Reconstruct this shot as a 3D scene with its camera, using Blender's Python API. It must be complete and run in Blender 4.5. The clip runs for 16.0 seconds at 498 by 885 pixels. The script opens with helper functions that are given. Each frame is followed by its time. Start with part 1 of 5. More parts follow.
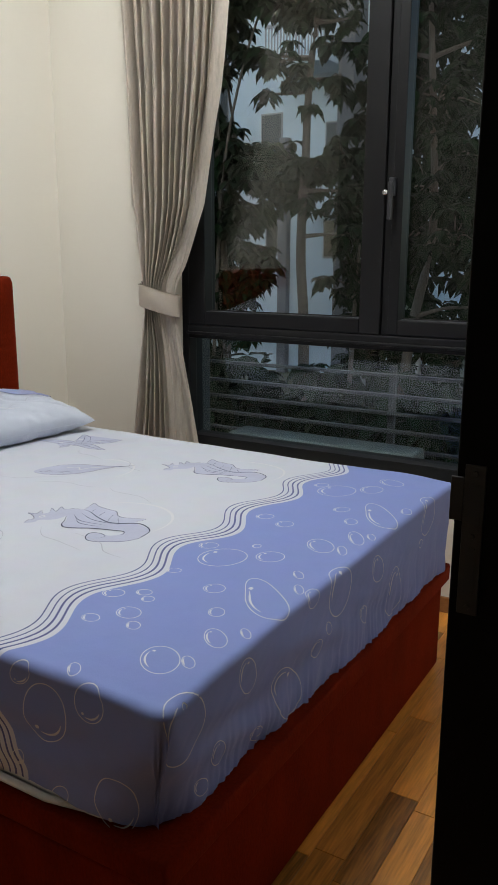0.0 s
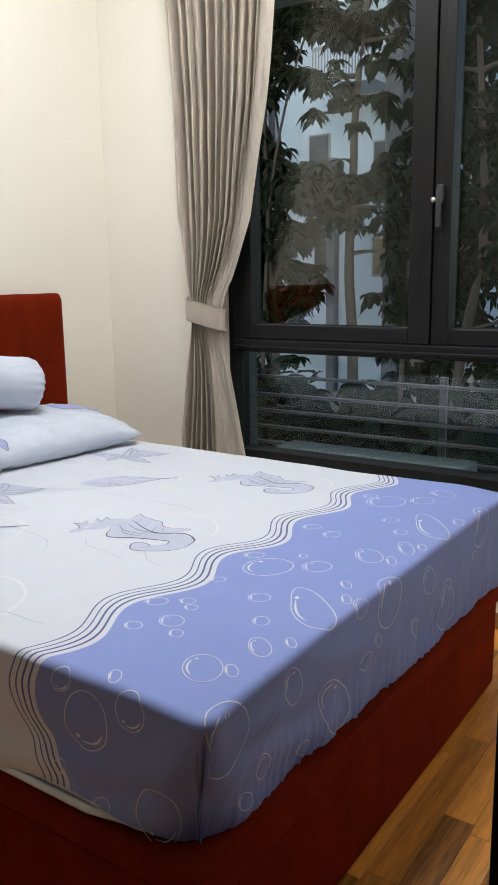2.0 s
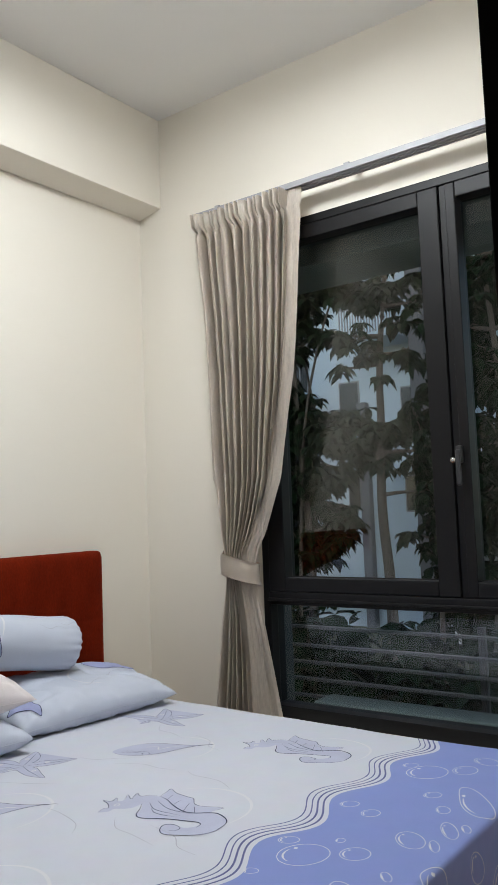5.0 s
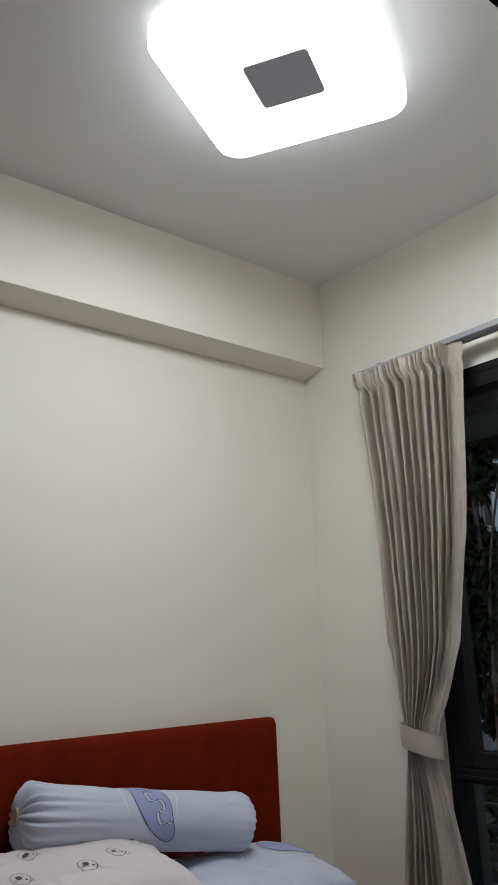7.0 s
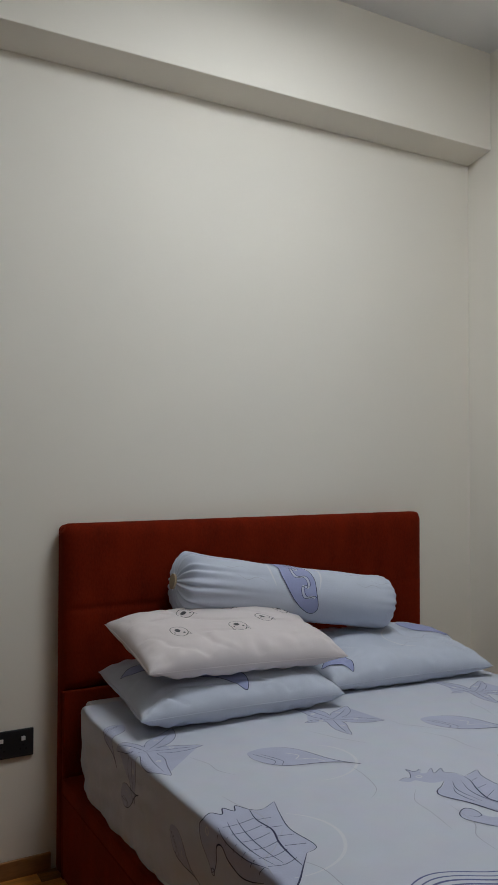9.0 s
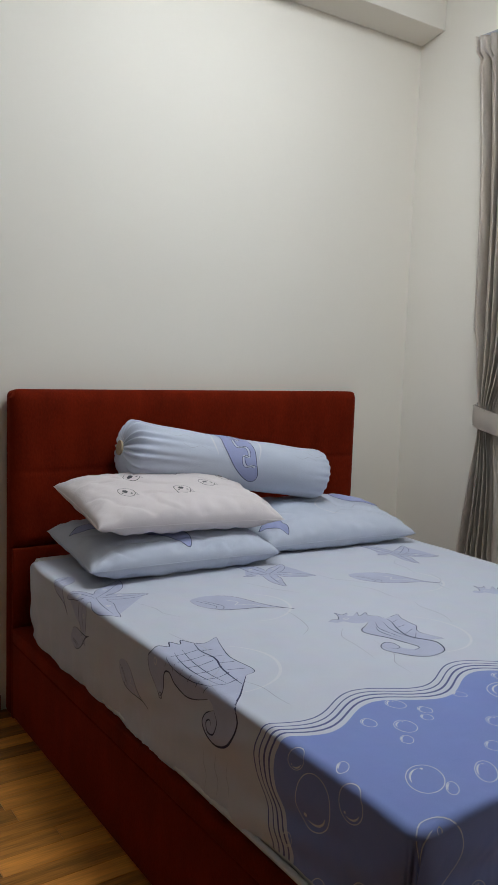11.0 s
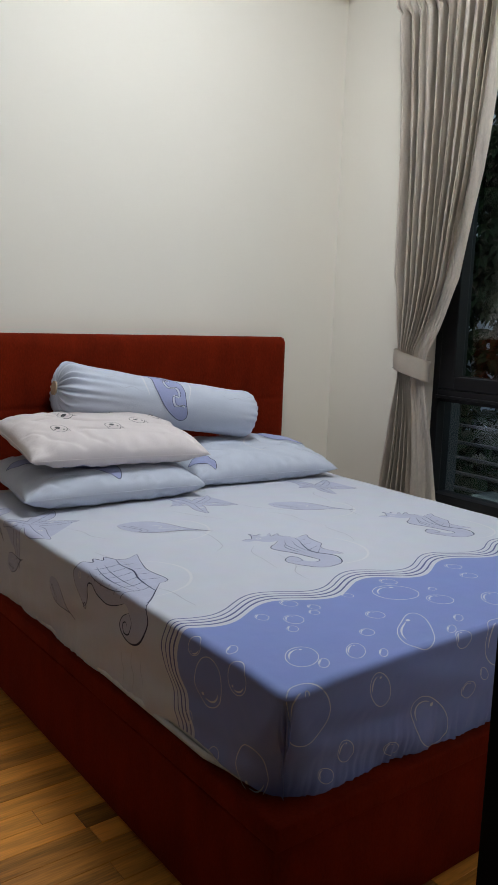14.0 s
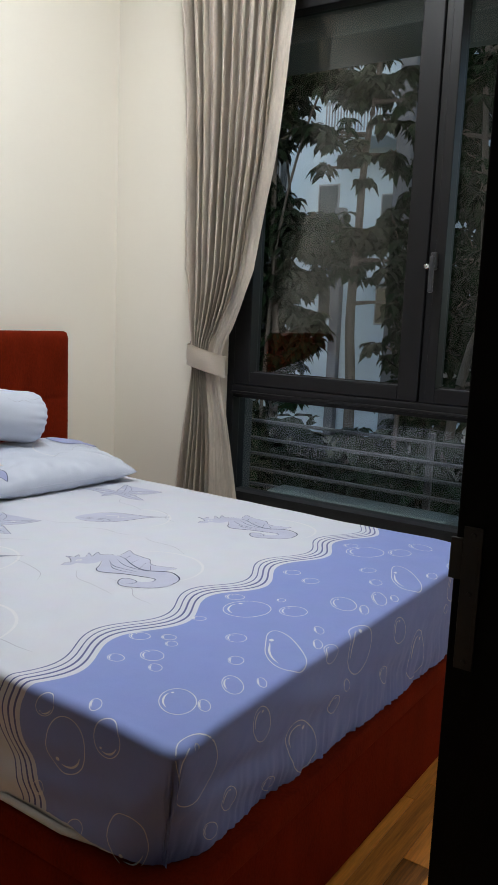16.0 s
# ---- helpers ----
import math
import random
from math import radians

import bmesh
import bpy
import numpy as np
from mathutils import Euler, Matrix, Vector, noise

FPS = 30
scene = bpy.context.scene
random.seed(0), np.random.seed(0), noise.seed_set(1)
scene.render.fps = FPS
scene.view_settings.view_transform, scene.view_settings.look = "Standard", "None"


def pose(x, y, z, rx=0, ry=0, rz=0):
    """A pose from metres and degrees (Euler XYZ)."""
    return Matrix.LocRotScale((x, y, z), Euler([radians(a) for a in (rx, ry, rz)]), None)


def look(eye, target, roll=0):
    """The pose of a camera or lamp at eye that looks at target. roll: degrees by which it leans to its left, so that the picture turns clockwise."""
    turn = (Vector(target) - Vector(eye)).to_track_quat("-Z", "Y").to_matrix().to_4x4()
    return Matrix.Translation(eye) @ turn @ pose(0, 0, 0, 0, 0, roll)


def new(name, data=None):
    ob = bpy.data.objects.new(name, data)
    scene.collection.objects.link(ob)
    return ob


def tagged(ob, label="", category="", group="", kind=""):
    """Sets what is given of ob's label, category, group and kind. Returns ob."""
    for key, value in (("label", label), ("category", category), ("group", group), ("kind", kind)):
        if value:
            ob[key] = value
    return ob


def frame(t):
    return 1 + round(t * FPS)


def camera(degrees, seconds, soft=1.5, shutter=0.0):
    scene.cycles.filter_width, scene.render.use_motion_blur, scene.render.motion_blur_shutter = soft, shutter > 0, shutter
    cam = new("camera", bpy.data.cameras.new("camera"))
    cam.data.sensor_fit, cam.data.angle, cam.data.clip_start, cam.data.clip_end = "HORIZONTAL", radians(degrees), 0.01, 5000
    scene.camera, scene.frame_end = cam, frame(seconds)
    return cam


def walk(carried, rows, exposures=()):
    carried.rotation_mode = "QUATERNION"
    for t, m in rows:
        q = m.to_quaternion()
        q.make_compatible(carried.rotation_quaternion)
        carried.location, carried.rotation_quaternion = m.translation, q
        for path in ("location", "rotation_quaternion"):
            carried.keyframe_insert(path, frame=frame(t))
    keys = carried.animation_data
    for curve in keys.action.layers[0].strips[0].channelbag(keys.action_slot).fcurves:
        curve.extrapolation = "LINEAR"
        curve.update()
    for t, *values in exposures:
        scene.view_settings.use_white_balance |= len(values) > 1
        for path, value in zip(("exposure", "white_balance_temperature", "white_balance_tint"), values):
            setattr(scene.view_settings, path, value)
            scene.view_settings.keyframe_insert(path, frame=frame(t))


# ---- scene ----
cam = camera(34.6, 16.0, soft=1.0)

PATH = [
    (0, (-2.879, -2.749, 1.308), (-1.206, -1.755, 0.85), 0.2),
    (0.5, (-2.892, -2.747, 1.285), (-1.202, -1.776, 0.836), -0.0),
    (1, (-2.881, -2.74, 1.268), (-1.194, -1.754, 0.839), 0.1),
    (1.5, (-2.865, -2.741, 1.26), (-1.223, -1.678, 0.84), -0.6),
    (2, (-2.851, -2.745, 1.267), (-1.235, -1.639, 0.863), -0.9),
    (2.5, (-2.838, -2.747, 1.267), (-1.219, -1.606, 0.985), -0.7),
    (3, (-2.84, -2.755, 1.268), (-1.218, -1.592, 1.139), -0.9),
    (5.5, (-2.902, -2.833, 1.421), (-1.364, -1.584, 1.701), -1.6),
    (6, (-2.852, -2.854, 1.478), (-1.482, -1.453, 1.875), -2.1),
    (6.5, (-2.849, -2.865, 1.492), (-1.542, -1.429, 1.97), -2.3),
    (7, (-2.851, -2.858, 1.485), (-1.594, -1.389, 1.996), -2.4),
    (7.5, (-2.841, -2.846, 1.474), (-1.718, -1.265, 1.96), -1.9),
    (8, (-2.82, -2.838, 1.427), (-1.777, -1.166, 1.772), -1.3),
    (8.5, (-2.815, -2.834, 1.433), (-1.824, -1.106, 1.614), -0.7),
    (9, (-2.817, -2.825, 1.424), (-1.832, -1.084, 1.478), 0.1),
    (9.5, (-2.828, -2.815, 1.42), (-1.793, -1.106, 1.336), 0.9),
    (10, (-2.86, -2.811, 1.401), (-1.729, -1.169, 1.243), 1.6),
    (12.5, (-2.934, -3.099, 1.316), (-1.833, -1.447, 1.068), 2.1),
    (13, (-2.938, -3.12, 1.315), (-1.832, -1.475, 1.051), 2.0),
    (13.5, (-2.933, -3.136, 1.31), (-1.797, -1.517, 1.01), 1.9),
    (14, (-2.914, -3.137, 1.315), (-1.718, -1.565, 1.0), 2.0),
    (14.5, (-2.919, -3.098, 1.32), (-1.659, -1.578, 1.001), 2.0),
    (15, (-2.938, -2.994, 1.323), (-1.517, -1.623, 1.007), 2.1),
    (15.5, (-2.95, -2.89, 1.327), (-1.363, -1.716, 1.01), 2.4),
    (16, (-2.931, -2.826, 1.319), (-1.298, -1.715, 1.005), 2.4),
]

EXPOSURE = [(0, 0.76, 6850, 9), (0.6, 1.06, 6850, 9), (1.2, 1.15, 6900, 9), (2, 1.2, 6900, 10), (3, 1.0, 6850, 10), (5.5, 0.55, 6650, 10), (6, 0.27, 6600, 10), (6.5, 0.06, 6600, 10), (7, 0.0, 6550, 10), (8.5, -0.13, 6500, 10), (9, -0.08, 6500, 10),
            (10, 0.2, 6400, 10), (12.5, 0.46, 6350, 10), (14, 0.5, 6450, 10), (15, 0.55, 6600, 10), (15.5, 0.63, 6650, 10), (16, 0.85, 6700, 10)]
LAMP = 20.5
walk(cam, [(t, look(eye, target, roll)) for t, eye, target, roll in PATH], EXPOSURE)

# ---------- world, lamps ----------
world = bpy.data.worlds.new("dusk_sky")
scene.world = world
world.use_nodes = True
wn = world.node_tree.nodes
sky = wn.new("ShaderNodeTexSky")
sky.sky_type = "NISHITA"
sky.sun_disc = False
sky.sun_elevation = radians(28)
sky.sun_rotation = radians(250)
world.node_tree.links.new(sky.outputs[0], wn["Background"].inputs[0])
wn["Background"].inputs[1].default_value = 0.1

sun_data = bpy.data.lights.new("sun", "SUN")
sun_data.energy = 0.15
sun_data.angle = radians(20)
sun_data.color = (0.9, 0.95, 1.0)
sun_ob = new("sun", sun_data)
sun_ob.matrix_world = look((-6, -10, 12), (6, 0, 0))


# ---------- materials ----------
def material(name, color, rough=0.6, metal=0.0, var=0.12, scale=6.0, fine=90.0, bump=0.15, spec=0.5, sheen=0.0,
             stretch=(1, 1, 1), sheen_tint=(1, 1, 1), glow=0.0, dist=0.004, coat=0.0, per_object=0.0):
    """A surface with colour variation at two scales and fine relief."""
    m = bpy.data.materials.new(name)
    m.use_nodes = True
    n, l = m.node_tree.nodes, m.node_tree.links
    b = n["Principled BSDF"]
    b.inputs["Roughness"].default_value = rough
    b.inputs["Metallic"].default_value = metal
    b.inputs["Specular IOR Level"].default_value = spec
    b.inputs["Sheen Weight"].default_value = sheen
    b.inputs["Sheen Roughness"].default_value = 0.4
    b.inputs["Sheen Tint"].default_value = (*sheen_tint, 1)
    b.inputs["Coat Weight"].default_value = coat
    tc = n.new("ShaderNodeTexCoord")
    mp = n.new("ShaderNodeMapping")
    mp.inputs["Scale"].default_value = stretch
    l.new(tc.outputs["Object"], mp.inputs[0])
    big = n.new("ShaderNodeTexNoise")
    big.inputs["Scale"].default_value = scale
    big.inputs["Detail"].default_value = 3
    small = n.new("ShaderNodeTexNoise")
    small.inputs["Scale"].default_value = fine
    small.inputs["Detail"].default_value = 4
    l.new(mp.outputs[0], big.inputs["Vector"])
    l.new(mp.outputs[0], small.inputs["Vector"])
    mix = n.new("ShaderNodeMix")
    mix.data_type = "FLOAT"
    mix.inputs[0].default_value = 0.4
    l.new(big.outputs["Fac"], mix.inputs[2])
    l.new(small.outputs["Fac"], mix.inputs[3])
    value = mix.outputs[0]
    if per_object:
        info = n.new("ShaderNodeObjectInfo")
        add = n.new("ShaderNodeMath")
        add.operation = "MULTIPLY_ADD"
        add.inputs[1].default_value = per_object
        l.new(info.outputs["Random"], add.inputs[0])
        l.new(mix.outputs[0], add.inputs[2])
        sub = n.new("ShaderNodeMath")
        sub.operation = "SUBTRACT"
        sub.inputs[1].default_value = per_object / 2
        l.new(add.outputs[0], sub.inputs[0])
        value = sub.outputs[0]
    ramp = n.new("ShaderNodeValToRGB")
    c = Vector(color)
    ramp.color_ramp.elements[0].position = 0.25
    ramp.color_ramp.elements[1].position = 0.75
    ramp.color_ramp.elements[0].color = (*(c * (1 - var)), 1)
    ramp.color_ramp.elements[1].color = (*(c * (1 + var)), 1)
    l.new(value, ramp.inputs[0])
    l.new(ramp.outputs[0], b.inputs["Base Color"])
    if bump:
        bp = n.new("ShaderNodeBump")
        bp.inputs["Strength"].default_value = bump
        bp.inputs["Distance"].default_value = dist
        l.new(small.outputs["Fac"], bp.inputs["Height"])
        l.new(bp.outputs[0], b.inputs["Normal"])
    if glow:
        b.inputs["Emission Color"].default_value = (*color, 1)
        b.inputs["Emission Strength"].default_value = glow
    return m


M_WALL = material("wall_paint", (0.80, 0.753, 0.668), 0.75, var=0.02, scale=2.0, fine=260, bump=0.05, dist=0.002, spec=0.25)
M_CEIL = material("ceiling_paint", (0.79, 0.785, 0.77), 0.8, var=0.02, scale=2.0, fine=260, bump=0.05, dist=0.002, spec=0.25)
# unseen passage walls; this grey sets how much light returns to the bed foot
M_PASSAGE = material("passage_bounce_grey", (0.58, 0.55, 0.50), 0.8, var=0.04, scale=2)
# grey-brown of the unseen west wall, kept dark to hold back bounced light
M_DARKWALL = material("dark_wall_bounce_cut", (0.24, 0.22, 0.195), 0.5, var=0.12, scale=3, fine=60, stretch=(4, 4, 0.5))
M_WOOD = material("teak_floor", (0.50, 0.205, 0.038), 0.30, var=0.68, scale=4, fine=20, bump=0.10, stretch=(0.6, 9, 9), per_object=0.42, dist=0.001)
M_GAP = material("floor_joint", (0.06, 0.03, 0.012), 0.7, var=0.2)
M_SKIRT = material("teak_skirting", (0.30, 0.14, 0.05), 0.4, var=0.3, scale=5, fine=40, stretch=(1, 1, 6))
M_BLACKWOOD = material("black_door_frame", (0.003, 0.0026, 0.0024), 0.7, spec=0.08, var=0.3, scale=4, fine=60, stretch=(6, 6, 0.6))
M_HANDLE = material("grey_handle", (0.035, 0.035, 0.04), 0.32, spec=0.5, var=0.1, fine=300)
M_ALU = material("black_aluminium", (0.0075, 0.0073, 0.0083), 0.42, spec=0.27, metal=0.0, var=0.12, fine=400, bump=0.04, dist=0.001)
M_GASKET = material("rubber_gasket", (0.01, 0.01, 0.01), 0.7, var=0.1)
M_STEEL = material("brushed_steel", (0.028, 0.026, 0.024), 0.6, metal=0.5, var=0.1, stretch=(1, 1, 12))
M_CHROME = material("chrome", (0.7, 0.7, 0.7), 0.2, metal=1.0, var=0.05)
M_RED = material("red_velvet", (0.132, 0.0108, 0.0024), 0.9, var=0.40, scale=6, fine=90, bump=0.35, sheen=0.30, sheen_tint=(0.60, 0.07, 0.02), stretch=(1.9, 1.9, 0.85), dist=0.003, spec=0.06)
M_TRACK = material("white_curtain_track", (0.36, 0.36, 0.38), 0.4, var=0.05)
M_SOCKET = material("black_socket_plastic", (0.018, 0.018, 0.02), 0.3, var=0.1)
M_WHITE = material("white_plastic", (0.75, 0.75, 0.74), 0.4, var=0.04)
M_MATTRESS = material("mattress_ticking", (0.66, 0.66, 0.66), 0.85, var=0.06, fine=300, bump=0.3)
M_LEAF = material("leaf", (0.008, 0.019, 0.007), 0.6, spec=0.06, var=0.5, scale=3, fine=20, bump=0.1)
M_BARK = material("bark", (0.10, 0.085, 0.07), 0.9, var=0.35, scale=8, fine=40, bump=0.6, stretch=(3, 3, 0.6), dist=0.02)
M_FACADE = material("facade_paint", (0.50, 0.63, 0.74), 0.85, var=0.08, scale=0.6, fine=12, bump=0.1)
M_FACADE_DARK = material("facade_grey", (0.14, 0.15, 0.17), 0.8, var=0.1, scale=1)
M_RAILING = material("railing_paint", (0.25, 0.27, 0.30), 0.5, var=0.1)
M_PANE_DARK = material("dark_window_glass", (0.03, 0.035, 0.04), 0.1, var=0.2, scale=1, bump=0)
M_GROUND = material("soil_and_lawn", (0.07, 0.08, 0.045), 0.95, var=0.5, scale=0.8, fine=9, bump=0.5)
M_SLAB = material("ledge_concrete", (0.12, 0.155, 0.15), 0.7, var=0.15, scale=3, fine=60)
M_REVEAL = material("grey_render", (0.065, 0.075, 0.075), 0.8, var=0.2, scale=4, fine=60)
M_GRILLE = material("grey_grille_paint", (0.05, 0.056, 0.06), 0.5, var=0.1)
M_FENCE = material("white_fence_paint", (0.75, 0.78, 0.8), 0.6, var=0.06)


def curtain_material():
    m = material("taupe_curtain", (0.74, 0.66, 0.575), 0.36, var=0.22, scale=16, fine=170, bump=0.5, sheen=0.05, spec=0.7, stretch=(1, 1, 0.25), dist=0.002)
    return m


M_CURTAIN = curtain_material()
M_CURTAIN2 = material("taupe_curtain_hem", (0.71, 0.63, 0.54), 0.36, var=0.12, scale=9, fine=240, bump=0.25, sheen=0.25, dist=0.002)


def glass_material(name, rough=0.0, tint=(0.84, 0.90, 0.90)):
    m = bpy.data.materials.new(name)
    m.use_nodes = True
    n, l = m.node_tree.nodes, m.node_tree.links
    b = n["Principled BSDF"]
    b.inputs["Base Color"].default_value = (*tint, 1)
    b.inputs["Roughness"].default_value = rough
    b.inputs["Transmission Weight"].default_value = 1.0
    b.inputs["IOR"].default_value = 1.5
    return m


M_GLASS = glass_material("window_glass")


def emission_material(name, color, strength):
    m = bpy.data.materials.new(name)
    m.use_nodes = True
    b = m.node_tree.nodes["Principled BSDF"]
    b.inputs["Base Color"].default_value = (0.8, 0.8, 0.8, 1)
    b.inputs["Emission Color"].default_value = (*color, 1)
    b.inputs["Emission Strength"].default_value = strength
    return m


M_LAMP = emission_material("lit_diffuser", (0.93, 1.0, 1.06), LAMP)
M_LAMP_RIM = emission_material("dim_rim", (0.93, 1.0, 1.06), LAMP * 0.08)


# ---------- mesh helpers ----------
def mesh_of(bm, name, smooth=False):
    me = bpy.data.meshes.new(name)
    bmesh.ops.recalc_face_normals(bm, faces=bm.faces)
    bm.to_mesh(me)
    bm.free()
    if smooth:
        me.polygons.foreach_set("use_smooth", [True] * len(me.polygons))
    return me


def part(name, bm, mat, parent=None, label="", smooth=False):
    ob = new(name, mesh_of(bm, name, smooth) if isinstance(bm, bmesh.types.BMesh) else bm)
    if mat and not ob.data.materials:
        ob.data.materials.append(mat)
    if parent:
        ob.parent = parent
    if label:
        ob["label"] = label
    return ob


def box(x0, x1, y0, y1, z0, z1, bevel=0.0, seg=2, bm=None):
    out = bm or bmesh.new()
    b = bmesh.new()
    bmesh.ops.create_cube(b, size=1)
    for v in b.verts:
        v.co = Vector(((x0 + x1) / 2 + v.co.x * (x1 - x0), (y0 + y1) / 2 + v.co.y * (y1 - y0), (z0 + z1) / 2 + v.co.z * (z1 - z0)))
    if bevel:
        bmesh.ops.bevel(b, geom=list(b.edges), offset=bevel, segments=seg, profile=0.5, affect="EDGES")
    if bm is None:
        out.free()
        return b
    me = bpy.data.meshes.new("tmp")
    b.to_mesh(me)
    b.free()
    out.from_mesh(me)
    bpy.data.meshes.remove(me)
    return out


def surface(f, nu, nv, bm=None, closed_u=False):
    """A sheet of quads over f(a, b), with a and b from 0 to 1."""
    b = bm or bmesh.new()
    rows = [[b.verts.new(f(i / nu, j / nv)) for i in range(nu + (0 if closed_u else 1))] for j in range(nv + 1)]
    for j in range(nv):
        for i in range(nu):
            k = (i + 1) % len(rows[j])
            b.faces.new((rows[j][i], rows[j][k], rows[j + 1][k], rows[j + 1][i]))
    return b


def tube(points, radii, sides=10, bm=None):
    """A tapered tube along points."""
    b = bm or bmesh.new()
    rings = []
    pts = [Vector(p) for p in points]
    for k, p in enumerate(pts):
        d = (pts[min(k + 1, len(pts) - 1)] - pts[max(k - 1, 0)]).normalized()
        side = d.orthogonal().normalized() if abs(d.z) > 0.99 else d.cross(Vector((0, 0, 1))).normalized()
        up = side.cross(d)
        r = radii[k] if isinstance(radii, (list, tuple)) else radii
        rings.append([b.verts.new(p + r * (math.cos(2 * math.pi * s / sides) * side + math.sin(2 * math.pi * s / sides) * up)) for s in range(sides)])
    for k in range(len(rings) - 1):
        for s in range(sides):
            b.faces.new((rings[k][s], rings[k][(s + 1) % sides], rings[k + 1][(s + 1) % sides], rings[k + 1][s]))
    b.faces.new(rings[0][::-1])
    b.faces.new(rings[-1])
    return b


def empty(name, x, y, z, label="", category="", group="", kind=""):
    ob = new(name)
    ob.location = (x, y, z)
    ob.empty_display_size = 0.1
    return tagged(ob, label, category, group, kind)


def under(parent, name, bm, mat, label="", smooth=False):
    """A part given in world places, under a thing that stands elsewhere."""
    ob = part(name, bm, mat, parent, label, smooth)
    ob.matrix_parent_inverse = Matrix.Translation(-whole_place(parent))
    return ob


def whole_place(ob):
    p = Vector((0, 0, 0))
    while ob:
        p += Vector(ob.location)
        ob = ob.parent
    return p


# ---------- the room ----------
H = 3.36          # ceiling
XW, YS = -3.0, -2.5   # west wall, south wall
DX0, DX1, DH = -2.95, -1.970, 2.15   # doorway
WY0, WY1, WZ0, WZ1 = -2.47, -0.70, 0.47, 2.64   # window opening


def wall(name, bm, label, mat=None):
    return tagged(part(name, bm, mat or M_WALL), label, "wall", kind="structure")


wall("wall_north", box(XW - 0.15, 0.2, 0.0, 0.15, -0.1, H), "cream painted plaster wall behind the bed")
b = box(0.0, 0.2, WY1, 0.0, -0.1, H)
box(0.0, 0.2, YS - 0.15, WY0, -0.1, H, bm=b)
box(0.0, 0.2, WY0, WY1, WZ1, H, bm=b)
box(0.0, 0.2, WY0, WY1, -0.1, WZ0, bm=b)
wall("wall_east", b, "cream painted plaster wall round the window")
b = box(-0.105, -0.002, YS, WY1 + 0.1, 0.0, 0.462, 0.004)
wall("window_ledge", b, "low cream plaster ledge below the window")
# never in direct view; its dark tone keeps the bed's left side shaded
wall("wall_west", box(XW - 0.15, XW, YS - 0.15, 0.0, -0.1, H), "plain unseen grey-brown wall opposite the window, toned dark to cut bounce", M_DARKWALL)
b = box(XW, DX0 - 0.03, YS - 0.15, YS, -0.1, H)
box(DX1 + 0.03, 0.0, YS - 0.15, YS, -0.1, H, bm=b)
box(DX0 - 0.03, DX1 + 0.03, YS - 0.15, YS, DH + 0.03, H, bm=b)
wall("wall_south", b, "cream painted plaster wall with the doorway")
tagged(part("ceiling", box(XW - 0.15, 0.2, YS - 0.15, 0.15, H, H + 0.15), M_CEIL), "flat white painted ceiling", "ceiling", kind="structure")
b = box(XW, 0.0, -0.15, 0.0, 2.87, H, 0.004)
for v in b.verts:
    if v.co.z < 3 and v.co.y < -0.1:
        v.co.z += 0.028
wall("beam", b, "boxed cream plaster beam along the wall top")
tagged(part("floor", box(XW - 0.15, 0.0, YS - 1.9, 0.0, -0.1, -0.006), M_GAP), "warm brown teak strip parquet floor", "floor", kind="structure")

# the unlit passage outside the door: unseen walls, grey tuned for bounced light
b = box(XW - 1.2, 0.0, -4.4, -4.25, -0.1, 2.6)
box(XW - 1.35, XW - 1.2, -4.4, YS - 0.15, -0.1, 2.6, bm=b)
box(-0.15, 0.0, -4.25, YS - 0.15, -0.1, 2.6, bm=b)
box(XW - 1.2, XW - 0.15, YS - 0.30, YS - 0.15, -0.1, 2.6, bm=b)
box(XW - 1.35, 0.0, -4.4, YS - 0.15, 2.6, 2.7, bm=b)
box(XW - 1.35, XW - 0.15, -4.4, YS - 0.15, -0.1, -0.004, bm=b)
wall("passage_wall", b, "plain unseen walls closing the unlit passage, grey tuned for bounced light", M_PASSAGE)

# door lining, with a steel strike plate let into it
df = empty("door_frame", DX1, YS, 0, "black stained timber door lining with steel strike plate", "door frame", kind="structure")
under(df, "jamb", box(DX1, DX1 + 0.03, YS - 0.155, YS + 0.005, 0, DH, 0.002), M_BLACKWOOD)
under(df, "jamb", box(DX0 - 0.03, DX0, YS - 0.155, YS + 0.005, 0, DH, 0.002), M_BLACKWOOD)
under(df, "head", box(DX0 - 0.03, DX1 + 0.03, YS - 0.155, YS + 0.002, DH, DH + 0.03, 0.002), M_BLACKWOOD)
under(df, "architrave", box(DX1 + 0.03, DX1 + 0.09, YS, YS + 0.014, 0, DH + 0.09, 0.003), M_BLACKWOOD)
sp = under(df, "strike_plate", box(DX1 - 0.0025, DX1 + 0.001, YS - 0.030, YS - 0.005, 0.883, 1.070, 0.001), M_STEEL, "dull steel strike plate")
under(df, "strike_lip", box(DX1 - 0.0025, DX1 + 0.001, YS - 0.005, YS + 0.011, 1.000, 1.054, 0.001), M_STEEL)
under(df, "latch_hole", box(DX1 - 0.0032, DX1, YS - 0.026, YS - 0.011, 0.998, 1.046), M_GASKET)
under(df, "bolt_hole", box(DX1 - 0.0032, DX1, YS - 0.024, YS - 0.012, 0.912, 0.968), M_GASKET)
for z in (1.060, 0.983, 0.893):
    s = bmesh.new()
    bmesh.ops.create_cone(s, cap_ends=True, segments=10, radius1=0.004, radius2=0.003, depth=0.003, matrix=Matrix.Translation((DX1 - 0.003, YS - 0.018, z)) @ Matrix.Rotation(radians(-90), 4, "Y"))
    under(df, "screw", s, M_STEEL)

